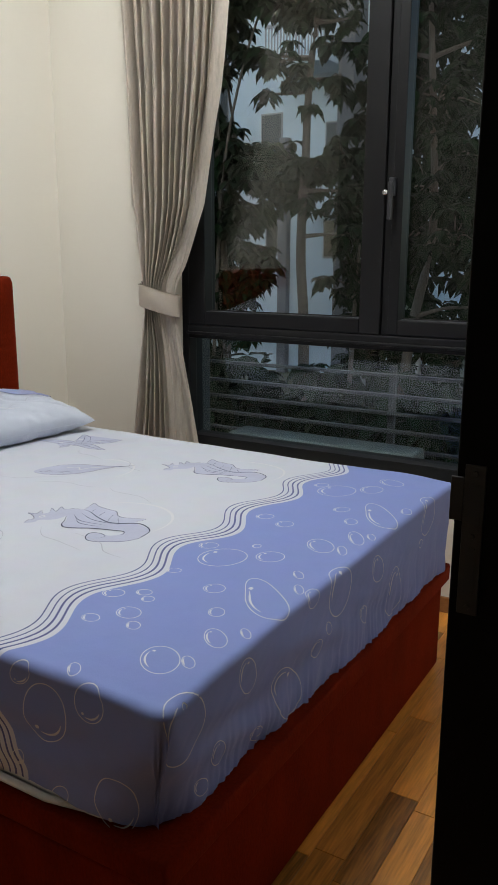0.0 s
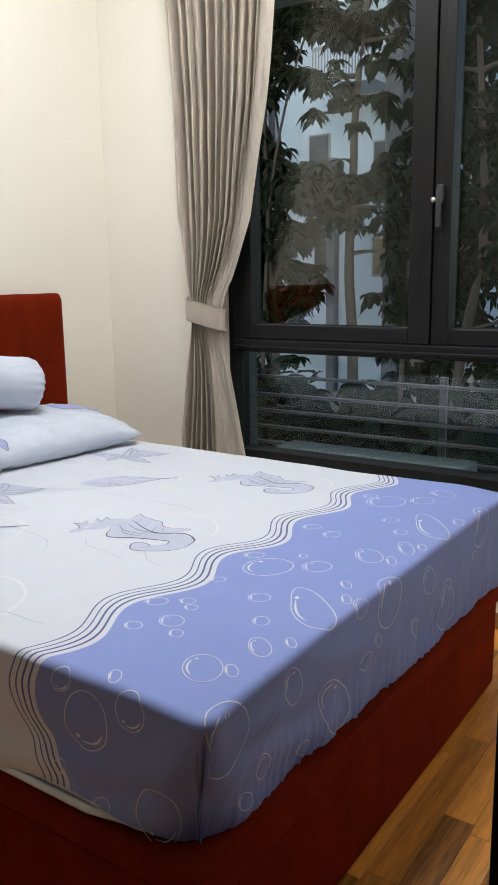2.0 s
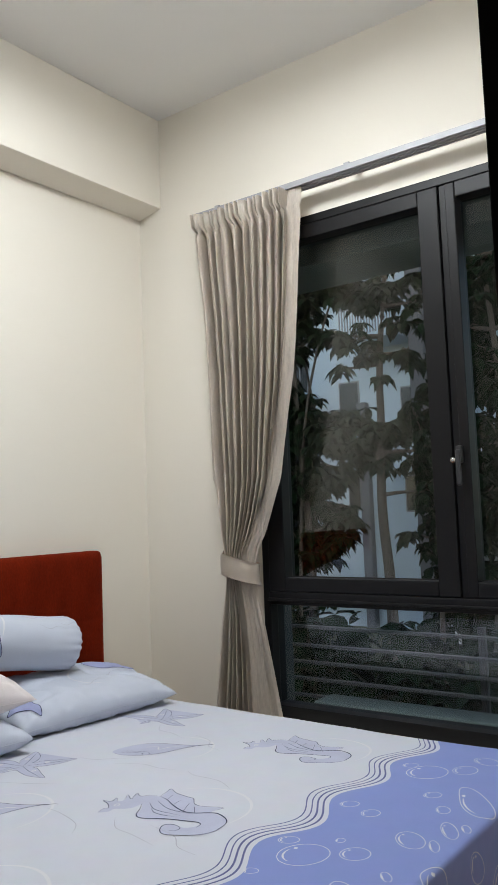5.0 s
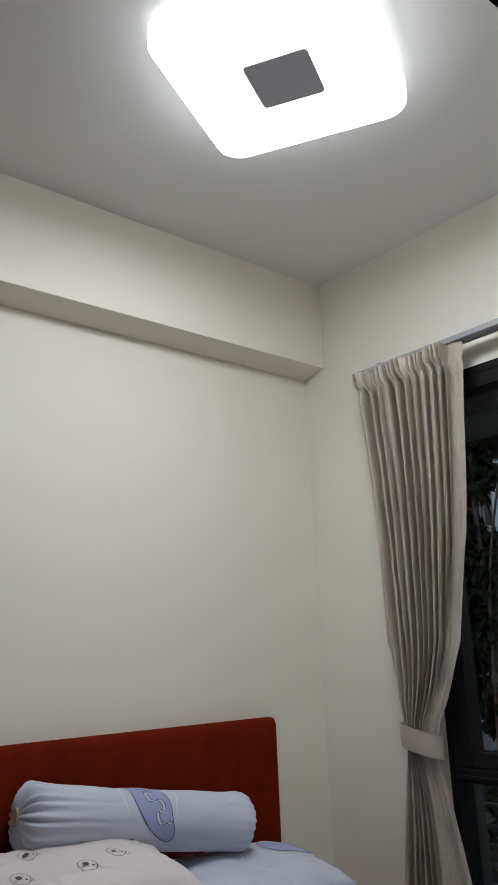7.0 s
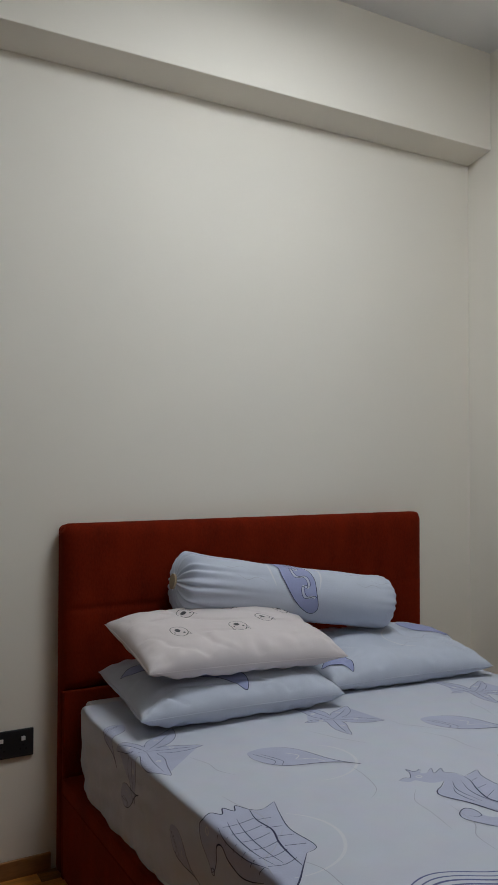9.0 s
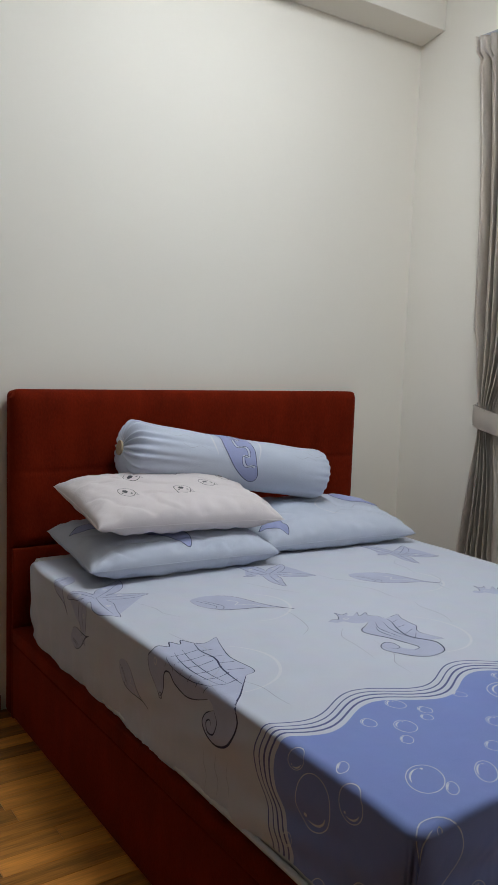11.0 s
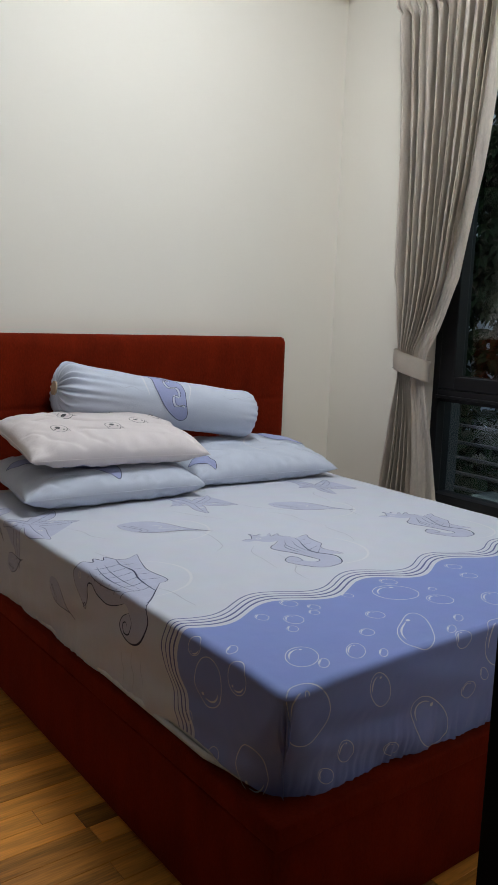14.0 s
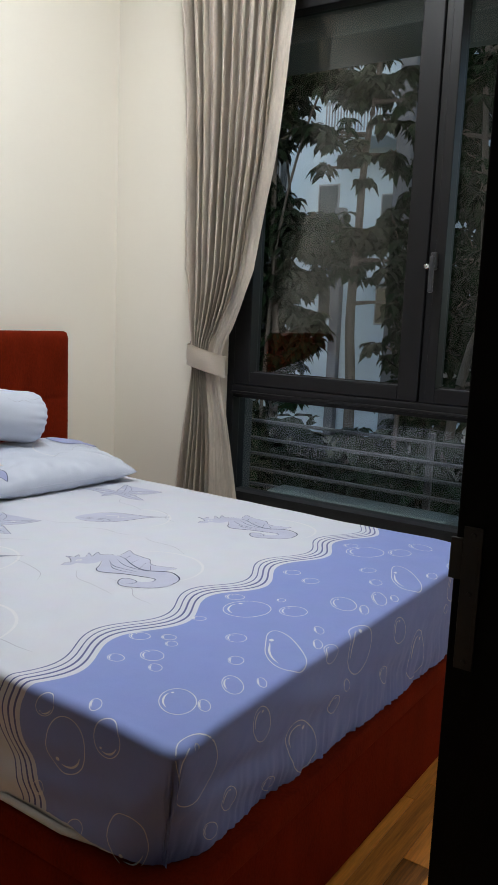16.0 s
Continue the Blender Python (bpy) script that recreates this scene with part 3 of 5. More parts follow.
# the fitted sheet: white with a blue foot, parted by a band of wavy lines
def sheet_material():
    m = bpy.data.materials.new("printed_cotton_sheet")
    m.use_nodes = True
    n, l = m.node_tree.nodes, m.node_tree.links
    b = n["Principled BSDF"]
    b.inputs["Roughness"].default_value = 0.75
    b.inputs["Specular IOR Level"].default_value = 0.25
    b.inputs["Sheen Weight"].default_value = 0.1
    uv = n.new("ShaderNodeUVMap")
    uv.uv_map = "cloth"
    sep = n.new("ShaderNodeSeparateXYZ")
    l.new(uv.outputs[0], sep.inputs[0])
    # crests every 0.328 m across the bed
    k = 2 * math.pi / 0.328
    ang = n.new("ShaderNodeMath")
    ang.operation = "MULTIPLY_ADD"
    ang.inputs[1].default_value = SPAN * k
    ang.inputs[2].default_value = (U0 + 1.415) * k
    l.new(sep.outputs[0], ang.inputs[0])
    cosine = n.new("ShaderNodeMath")
    cosine.operation = "COSINE"
    l.new(ang.outputs[0], cosine.inputs[0])
    curve = n.new("ShaderNodeMath")
    curve.operation = "MULTIPLY_ADD"
    curve.inputs[1].default_value = 0.031 / SPAN
    curve.inputs[2].default_value = (-1.724 - V0) / SPAN
    l.new(cosine.outputs[0], curve.inputs[0])
    sub = n.new("ShaderNodeMath")
    sub.operation = "SUBTRACT"
    l.new(sep.outputs[1], sub.inputs[0])
    l.new(curve.outputs[0], sub.inputs[1])
    # distance from the wave, 0.5 on it, one unit to 0.4 m
    mul = n.new("ShaderNodeMath")
    mul.operation = "MULTIPLY_ADD"
    mul.inputs[1].default_value = 5.0
    mul.inputs[2].default_value = 0.5
    l.new(sub.outputs[0], mul.inputs[0])
    ramp = n.new("ShaderNodeValToRGB")
    ramp.color_ramp.interpolation = "CONSTANT"
    white, blue, ink = (0.58, 0.60, 0.68, 1), (0.213, 0.271, 0.58, 1), (0.10, 0.11, 0.27, 1)
    els = ramp.color_ramp.elements
    els[0].position, els[0].color = 0.0, blue
    els[1].position, els[1].color = 0.500, white
    for pos, col in ((0.526, ink), (0.537, white), (0.560, ink), (0.573, white), (0.595, ink), (0.605, white), (0.630, ink), (0.639, white)):
        e = els.new(pos)
        e.color = col
    l.new(mul.outputs[0], ramp.inputs[0])
    tc = n.new("ShaderNodeTexCoord")
    weave = n.new("ShaderNodeTexNoise")
    weave.inputs["Scale"].default_value = 500
    fold = n.new("ShaderNodeTexNoise")
    fold.inputs["Scale"].default_value = 14
    fold.inputs["Detail"].default_value = 4
    l.new(tc.outputs["Object"], weave.inputs["Vector"])
    l.new(tc.outputs["Object"], fold.inputs["Vector"])
    tint = n.new("ShaderNodeMix")
    tint.data_type = "RGBA"
    tint.blend_type = "MULTIPLY"
    tint.inputs[0].default_value = 0.10
    l.new(ramp.outputs[0], tint.inputs[6])
    l.new(fold.outputs["Color"], tint.inputs[7])
    l.new(tint.outputs[2], b.inputs["Base Color"])
    add = n.new("ShaderNodeMath")
    add.operation = "MULTIPLY_ADD"
    add.inputs[1].default_value = 0.15
    l.new(weave.outputs["Fac"], add.inputs[0])
    l.new(fold.outputs["Fac"], add.inputs[2])
    bp = n.new("ShaderNodeBump")
    bp.inputs["Strength"].default_value = 0.32
    bp.inputs["Distance"].default_value = 0.006
    l.new(add.outputs[0], bp.inputs["Height"])
    l.new(bp.outputs[0], b.inputs["Normal"])
    return m


# the cloth's own coordinates: metres over 2.4
U0, V0, SPAN = -2.5, -2.45, 2.4
M_SHEET = sheet_material()


def make_sheet():
    b = bmesh.new()
    uv = b.loops.layers.uv.new("cloth")
    arc = RB * math.pi / 2
    reach = RC - RB + arc + ZT - RB - 0.350
    bend = RC - RB + arc
    def steps(lo, hi, ends):
        """Even rows over the top and the sides, close rows over the bends."""
        rows = []
        if ends[0]:
            rows += list(np.linspace(lo + RC - reach, lo + RC - bend, 34)) + list(np.linspace(lo + RC - bend, lo + RC - bend + arc, 11))
        rows += list(np.linspace(lo + (RB if ends[0] else 0), hi - (RB if ends[1] else 0), 280))
        if ends[1]:
            rows += list(np.linspace(hi - RC + bend - arc, hi - RC + bend, 11)) + list(np.linspace(hi - RC + bend, hi - RC + reach, 34))
        rows = sorted(rows)
        return [r for i, r in enumerate(rows) if i == 0 or r - rows[i - 1] > 0.0008]
    us = steps(XL, XR, (True, True))
    vs = steps(YF, YB - 0.02, (True, False))
    grid, flat = {}, {}
    for i, u in enumerate(us):
        for j, v in enumerate(vs):
            cx, cy = min(max(u, XL + RC), XR - RC), max(v, YF + RC)
            e = Vector((u - cx, v - cy))
            lim = reach - (ZT - 0.350 - hem_drop(u, v))
            uu, vv = u, v
            if e.length > lim:
                e = e * (lim / e.length)
                uu, vv = cx + e.x, cy + e.y
            vert = b.verts.new(sheet_point(uu, vv))
            grid[i, j] = vert
            flat[vert] = (uu, vv)
    for i in range(len(us) - 1):
        for j in range(len(vs) - 1):
            f = b.faces.new((grid[i, j], grid[i + 1, j], grid[i + 1, j + 1], grid[i, j + 1]))
            for lp in f.loops:
                q = flat[lp.vert]
                lp[uv].uv = ((q[0] - U0) / SPAN, (q[1] - V0) / SPAN)
    bmesh.ops.remove_doubles(b, verts=b.verts, dist=0.0004)
    return b


sheet = empty("fitted_sheet", -1.24, -1.1, 0.35, "white and blue fitted bed sheet printed with sea creatures and bubbles", "bed sheet")
under(sheet, "cloth", make_sheet(), M_SHEET, smooth=True)


# ---------- prints on the cloth ----------
M_PRINT = material("lavender_print", (0.455, 0.475, 0.61), 0.8, var=0.10, scale=12, fine=300, bump=0.1, spec=0.2)
M_PRINT_BLUE = material("blue_print", (0.34, 0.37, 0.585), 0.8, var=0.10, scale=12, fine=300, bump=0.1, spec=0.2)
M_INK = material("dark_ink_line", (0.045, 0.048, 0.10), 0.8, var=0.1, spec=0.2)
M_PALE = material("cream_print_line", (0.64, 0.64, 0.66), 0.8, var=0.05, spec=0.2)
M_RING = material("pale_ring", (0.635, 0.64, 0.685), 0.8, var=0.04, spec=0.2)
M_FAINT = material("faint_grey_line", (0.42, 0.43, 0.50), 0.8, var=0.05, spec=0.2)


def spline(pts, per=8, closed=False):
    """A smooth line through points (Catmull-Rom)."""
    p = [Vector((*q, 0)) if len(q) == 2 else Vector(q) for q in pts]
    n = len(p)
    out = []
    for i in range(n if closed else n - 1):
        a, b = p[i], p[(i + 1) % n]
        z = p[(i - 1) % n] if closed or i else a
        d = p[(i + 2) % n] if closed or i + 2 < n else b
        for k in range(per):
            t = k / per
            out.append(0.5 * (2 * a + (b - z) * t + (2 * z - 5 * a + 4 * b - d) * t * t + (3 * a - z - 3 * b + d) * t ** 3))
    if not closed:
        out.append(p[-1])
    return out


def ribbon(pts, width, place, lift=0.0011, closed=False, taper=False, bm=None):
    """A printed line along pts, laid on a cloth by place(u, v, lift)."""
    b = bm or bmesh.new()
    pairs = []
    n = len(pts)
    for i, p in enumerate(pts):
        q = pts[(i + 1) % n] if closed else pts[min(i + 1, n - 1)]
        o = pts[i - 1] if closed else pts[max(i - 1, 0)]
        d = q - o
        d = d.normalized() if d.length > 1e-9 else Vector((1, 0, 0))
        s = Vector((-d.y, d.x, 0)) * width / 2
        if taper:
            s *= max(0.15, math.sin(math.pi * (0.06 + 0.88 * i / (n - 1))))
        pairs.append((b.verts.new(place(p.x + s.x, p.y + s.y, lift)), b.verts.new(place(p.x - s.x, p.y - s.y, lift))))
    for i in range(n if closed else n - 1):
        a, c = pairs[i], pairs[(i + 1) % n]
        b.faces.new((a[0], a[1], c[1], c[0]))
    return b


def patch(pts, place, lift=0.0007):
    """A printed filled shape, laid on a cloth."""
    b = bmesh.new()
    f = b.faces.new([b.verts.new((p.x, p.y, 0)) for p in pts])
    bmesh.ops.triangulate(b, faces=[f])
    for _ in range(7):
        long = [e for e in b.edges if e.calc_length() > 0.0075]
        if not long:
            break
        bmesh.ops.subdivide_edges(b, edges=long, cuts=1)
        bmesh.ops.triangulate(b, faces=[f for f in b.faces if len(f.verts) > 3])
    for v in b.verts:
        v.co = place(v.co.x, v.co.y, lift)
    return b


def shifted(pts, du, dv, k=1.0, turn=0.0, about=(0, 0)):
    ca, sa = math.cos(turn), math.sin(turn)
    out = []
    for u, v in pts:
        x, y = (u - about[0]) * k, (v - about[1]) * k
        out.append((about[0] + du + x * ca - y * sa, about[1] + dv + x * sa + y * ca))
    return out


def bubble_print(u, v, a, b, tilt, seed, turn, waist=0.0):
    """One printed bubble: an uneven ring with half axes a and b, a crescent and a glint."""
    rng = random.Random(seed)
    skew = rng.uniform(-0.05, 0.05)
    ct, st = math.cos(tilt), math.sin(tilt)

    def at(k, ang):
        k *= 1 + skew * math.cos(ang) - waist * (math.cos(2 * ang - 2.2) - 0.9 * math.cos(3 * ang + 0.4))
        x, y = a * k * math.cos(ang), b * k * math.sin(ang)
        return Vector((u + x * ct - y * st, v + x * st + y * ct, 0))

    r = math.sqrt(a * b)
    w = 0.0012 + 0.014 * r
    bm = ribbon([at(1, i / 44 * 2 * math.pi) for i in range(44)], w, sheet_point, closed=True)
    mid = turn - tilt
    ribbon([at(0.78, q) for q in np.linspace(mid - 0.85, mid + 0.75, 14)], w * 2.3, sheet_point, taper=True, bm=bm)
    if r > 0.02:
        ribbon([at(0.72, q) for q in np.linspace(mid - 1.25, mid - 1.0, 6)], 0.17 * r, sheet_point, taper=True, bm=bm)
    under(sheet, "bubble_print", bm, M_PALE)


# along the bed, across it, the half axes and the slant of each bubble
NEAR_BUBBLES = [(-1.703, -1.726, 0.023, 0.018, 2.06), (-1.668, -1.780, 0.017, 0.013, 1.81), (-1.690, -1.805, 0.014, 0.012, 1.49), (-1.758, -1.811, 0.027, 0.023, 1.16), (-1.814, -1.764, 0.019, 0.016, 1.32),
                (-1.798, -1.855, 0.017, 0.013, 0.90), (-1.873, -1.974, 0.047, 0.034, 0.70), (-1.854, -2.020, 0.021, 0.011, 0.79), (-1.974, -1.869, 0.020, 0.011, 0.71), (-1.540, -1.762, 0.016, 0.013, 2.20),
                (-1.757, -2.013, 0.037, 0.020, 0.78), (-1.712, -2.050, 0.020, 0.009, 0.74), (-1.572, -1.889, 0.024, 0.022, 3.06), (-1.666, -1.956, 0.020, 0.016, 0.42)]
MIDDLE_BUBBLES = [(-1.372, -1.744, 0.024, 0.019, 2.34), (-1.417, -1.810, 0.060, 0.048, 2.68), (-1.309, -1.839, 0.012, 0.010, 0.01), (-1.351, -1.899, 0.035, 0.030, 2.75), (-1.408, -2.003, 0.022, 0.011, 0.69),
                  (-1.480, -2.041, 0.024, 0.010, 0.58), (-1.221, -1.966, 0.045, 0.031, 0.73), (-1.134, -2.022, 0.043, 0.018, 0.59), (-1.225, -2.025, 0.030, 0.011, 0.51), (-1.115, -1.752, 0.024, 0.018, 2.26),
                  (-1.137, -1.822, 0.024, 0.020, 2.60), (-1.105, -2.050, 0.020, 0.010, 0.54), (-1.031, -1.962, 0.024, 0.017, 0.48)]
FAR_BUBBLES = [(-0.802, -1.815, 0.061, 0.050, 2.75), (-0.766, -1.750, 0.022, 0.019, 2.48), (-0.729, -1.897, 0.040, 0.032, 3.05), (-0.952, -1.899, 0.024, 0.018, 2.52), (-0.626, -1.919, 0.040, 0.029, 1.25), (-0.869, -2.055, 0.024, 0.014, 0.23)]
FOOT_BUBBLES = [(-1.943, -2.130, 0.076, 0.059, 2.24), (-1.735, -2.138, 0.050, 0.026, 2.16), (-1.476, -2.082, 0.026, 0.024, 3.04), (-1.331, -2.122, 0.071, 0.054, 2.24), (-1.377, -2.195, 0.021, 0.012, 2.37), (-1.426, -2.223, 0.028, 0.020, 2.34),
                (-1.116, -2.143, 0.045, 0.029, 2.35), (-1.169, -2.246, 0.032, 0.019, 2.37), (-0.736, -2.112, 0.060, 0.051, 1.48), (-0.783, -2.183, 0.018, 0.012, 2.62), (-1.809, -2.260, 0.032, 0.020, 2.15), (-1.857, -2.300, 0.026, 0.015, 2.50), (-1.662, -2.305, 0.028, 0.016, 2.60)]
SIDE_BUBBLES = [(-2.015, -1.766, 0.028, 0.018, 2.29), (-2.078, -1.817, 0.062, 0.048, 2.72), (-2.027, -1.921, 0.037, 0.030, 2.73), (-2.215, -1.965, 0.060, 0.046, 0.16), (-2.238, -1.835, 0.026, 0.016, 2.26), (-2.193, -1.739, 0.020, 0.013, 2.46)]
# pinched at the waist
WAIST_BUBBLES = [(-1.560, -2.005, 0.094, 0.042, 0.82), (-0.947, -2.011, 0.095, 0.038, 0.67), (-1.548, -2.268, 0.080, 0.048, 2.38), (-0.974, -2.262, 0.066, 0.050, 1.91)]
seed = 1
for spots, turn, waist in ((NEAR_BUBBLES, 2.2, 0.0), (MIDDLE_BUBBLES, 2.2, 0.0), (FAR_BUBBLES, 2.2, 0.0), (FOOT_BUBBLES, 2.7, 0.02), (SIDE_BUBBLES, 3.6, 0.0), (WAIST_BUBBLES, 2.4, 0.09)):
    for q in spots:
        bubble_print(*q, seed, turn, waist)
        seed += 1

# curled sea motif: crest, ribbed back with a sail, and a rolled tail
CREST = [(-1.497, -1.256), (-1.475, -1.249), (-1.461, -1.255), (-1.443, -1.232), (-1.436, -1.209), (-1.427, -1.231), (-1.403, -1.225), (-1.419, -1.244), (-1.402, -1.252), (-1.372, -1.234), (-1.389, -1.263), (-1.35, -1.246), (-1.361, -1.269), (-1.341, -1.289), (-1.336, -1.315)]
SAIL = [(-1.336, -1.315), (-1.303, -1.305), (-1.273, -1.298), (-1.291, -1.329), (-1.297, -1.372), (-1.299, -1.397), (-1.326, -1.424), (-1.331, -1.451), (-1.308, -1.503), (-1.345, -1.496)]
TAIL = [(-1.355, -1.527), (-1.37, -1.563), (-1.398, -1.575), (-1.429, -1.575), (-1.463, -1.56), (-1.495, -1.517), (-1.507, -1.487), (-1.496, -1.464), (-1.471, -1.453), (-1.456, -1.468), (-1.455, -1.5), (-1.436, -1.519), (-1.414, -1.518), (-1.413, -1.499), (-1.429, -1.458), (-1.455, -1.407), (-1.472, -1.372), (-1.456, -1.348)]
THROAT = [(-1.43, -1.337), (-1.402, -1.313), (-1.425, -1.31), (-1.444, -1.298), (-1.459, -1.274), (-1.48, -1.275)]
BACK = [(-1.336, -1.315), (-1.345, -1.348), (-1.367, -1.388), (-1.384, -1.437), (-1.377, -1.468), (-1.359, -1.492), (-1.348, -1.514), (-1.355, -1.541), (-1.37, -1.563), (-1.391, -1.573), (-1.417, -1.573)]
BELLY = [(-1.402, -1.313), (-1.432, -1.335), (-1.456, -1.348), (-1.47, -1.368), (-1.463, -1.396), (-1.442, -1.433), (-1.421, -1.488), (-1.414, -1.512), (-1.42, -1.523), (-1.437, -1.525)]
RIBS = ([(-1.363, -1.332), (-1.388, -1.383), (-1.392, -1.425), (-1.383, -1.474)], [(-1.384, -1.324), (-1.408, -1.359), (-1.414, -1.392), (-1.407, -1.448)], [(-1.41, -1.355), (-1.427, -1.38), (-1.428, -1.411), (-1.421, -1.442)])
ROLL = [(-1.391, -1.573), (-1.429, -1.575), (-1.467, -1.554), (-1.496, -1.515), (-1.508, -1.486), (-1.496, -1.464), (-1.471, -1.453), (-1.456, -1.468), (-1.459, -1.494), (-1.476, -1.497), (-1.486, -1.484)]
for du, dv in ((0, 0), (0.605, 0.008)):
    m = under(sheet, "curl_print", patch(spline(shifted(CREST[:-1] + SAIL + TAIL + THROAT, du, dv), 3, True), sheet_point), M_PRINT, "lavender curled sea motif")
    b = bmesh.new()
    for line, w in ((BACK, 0.0050), (BELLY, 0.0040), (ROLL, 0.0026), (CREST[:8], 0.0022), (CREST[8:], 0.0018), (SAIL, 0.0022), *((q, 0.0024) for q in RIBS)):
        ribbon(spline(shifted(line, du, dv), 6), w, sheet_point, taper=True, bm=b)
    for k in range(4):
        i, o = BACK[1 + k], SAIL[3 + k]
        ribbon(spline(shifted([i, (0.4 * i[0] + 0.6 * o[0], 0.4 * i[1] + 0.6 * o[1])], du, dv), 6), 0.0012, sheet_point, bm=b)
    part("ink_line", b, M_INK, m)
    eye = [Vector((-1.438 + du + 0.008 * math.cos(t), -1.262 + dv + 0.006 * math.sin(t), 0)) for t in np.linspace(0, 5.5, 10)]
    part("pale_dot", ribbon(eye, 0.003, sheet_point, lift=0.0014, closed=True), M_PALE, m)

# the same motif where it folds over the bed's edge
FOLD = [(-2.104, -1.207), (-2.062, -1.168), (-2.021, -1.150), (-1.998, -1.168), (-1.976, -1.166), (-1.958, -1.184), (-1.942, -1.157), (-1.926, -1.184), (-1.911, -1.161), (-1.893, -1.196), (-1.868, -1.212), (-1.824, -1.194), (-1.846, -1.255), (-1.866, -1.332), (-1.860, -1.421), (-1.893, -1.436), (-1.927, -1.475), (-1.975, -1.528), (-2.027, -1.561), (-2.085, -1.535), (-2.115, -1.476), (-2.092, -1.416), (-2.062, -1.425), (-2.040, -1.462), (-2.022, -1.440), (-2.045, -1.385), (-2.056, -1.335), (-2.045, -1.285), (-2.024, -1.262), (-2.034, -1.236), (-2.088, -1.222)]
m = under(sheet, "curl_print", patch(spline(FOLD, 4, True), sheet_point), M_PRINT, "lavender curled sea motif")
b = ribbon(spline(FOLD[15:24], 6), 0.0055, sheet_point, taper=True)
for line, w in ((FOLD[:12], 0.0034), (FOLD[11:16], 0.0026), (FOLD[24:] + FOLD[:1], 0.0044),
                ([(-2.040, -1.462), (-2.062, -1.478), (-2.092, -1.468), (-2.096, -1.442), (-2.078, -1.432), (-2.068, -1.446), (-2.078, -1.456)], 0.0040),
                ([(-1.893, -1.196), (-1.905, -1.250), (-1.900, -1.310), (-1.918, -1.370), (-1.925, -1.430), (-1.927, -1.475)], 0.0048)):
    ribbon(spline(line, 6), w, sheet_point, taper=True, bm=b)
for k in range(1, 4):
    ribbon(spline([(-1.915 - 0.026 * k, -1.215 - 0.006 * k), (-1.930 - 0.026 * k, -1.290), (-1.935 - 0.024 * k, -1.370), (-1.935 - 0.018 * k, -1.445)], 6), 0.0024, sheet_point, taper=True, bm=b)
for k in range(6):
    ribbon(spline([(-1.905 - 0.003 * k, -1.240 - 0.040 * k), (-1.960, -1.248 - 0.040 * k), (-2.015, -1.240 - 0.036 * k)], 5), 0.0018, sheet_point, bm=b)
    if k < 4:
        ribbon(spline([(-1.905 - 0.003 * k, -1.250 - 0.045 * k), (-1.872, -1.258 - 0.048 * k)], 5), 0.0018, sheet_point, bm=b)
ring = [Vector((-2.100 + 0.008 * math.cos(t), -1.212 + 0.008 * math.sin(t), 0)) for t in np.linspace(0, 6, 12)]
ribbon(ring, 0.002, sheet_point, closed=True, bm=b)
part("ink_line", b, M_INK, m)
ring = [Vector((-2.018 + 0.009 * math.cos(t), -1.190 + 0.007 * math.sin(t), 0)) for t in np.linspace(0, 6, 12)]
part("pale_dot", ribbon(ring, 0.003, sheet_point, lift=0.0014, closed=True), M_PALE, m)
for y0 in (-1.42, -1.465, -1.51):
    ln = [(-2.140, y0), (-2.175, y0 + 0.006), (-2.205, y0 - 0.012), (-2.245, y0 - 0.010)]
    under(sheet, "drift_print", ribbon(spline(ln, 6), 0.0022, sheet_point, taper=True), M_FAINT)

# spindle shells
SHELL = []
for i in range(28):
    t = i / 14 if i <= 14 else (28 - i) / 14
    w = 0.066 * math.sqrt(max(0.0, 1 - ((0.33 - t) / 0.33) ** 2)) ** 1.3 if t < 0.33 else 0.066 * (0.5 + 0.5 * math.cos(math.pi * (t - 0.33) / 0.67)) ** 1.5
    w *= 1 if i <= 14 else -1
    SHELL.append((-1.118 + 0.213 * t + 0.70 * w, -0.905 - 0.235 * t + 0.70 * w))
for du, dv, k, turn, mat in ((0, 0, 1, 0, M_PRINT), (-0.606, 0.020, 1, 0, M_PRINT), (-0.985, 0.485, 0.55, -1.6, M_PRINT), (-1.110, -0.030, 0.55, -1.2, M_PRINT), (-1.100, 0.330, 0.5, -0.4, M_PRINT), (-0.30, 0.50, 0.6, 2.0, M_PRINT)):
    pts = spline(shifted(SHELL, du, dv, k, turn, (-1.02, -1.02)), 3, True)
    m = under(sheet, "shell_print", patch(pts, sheet_point), mat, "lavender spindle shell print")
    b = ribbon(pts[8:], 0.0030, sheet_point, taper=True)
    for t in (0.10, 0.22):
        ln = shifted([(-1.125 + 0.16 * t, -0.912 - 0.11 * t), (-1.098 + 0.14 * t, -0.985 - 0.10 * t), (-1.118 + 0.16 * t, -1.005 - 0.12 * t)], du, dv, k, turn, (-1.02, -1.02))
        ribbon(spline(ln, 6), 0.0014, sheet_point, bm=b)
    part("ink_line", b, M_INK, m)
    wav = shifted([(-1.03, -0.965), (-1.01, -1.0), (-1.03, -1.02), (-0.99, -1.04), (-0.975, -1.075)], du, dv, k, turn, (-1.02, -1.02))
    part("pale_line", ribbon(spline(wav, 6), 0.003 * k, sheet_point, lift=0.0012), M_PALE, m)

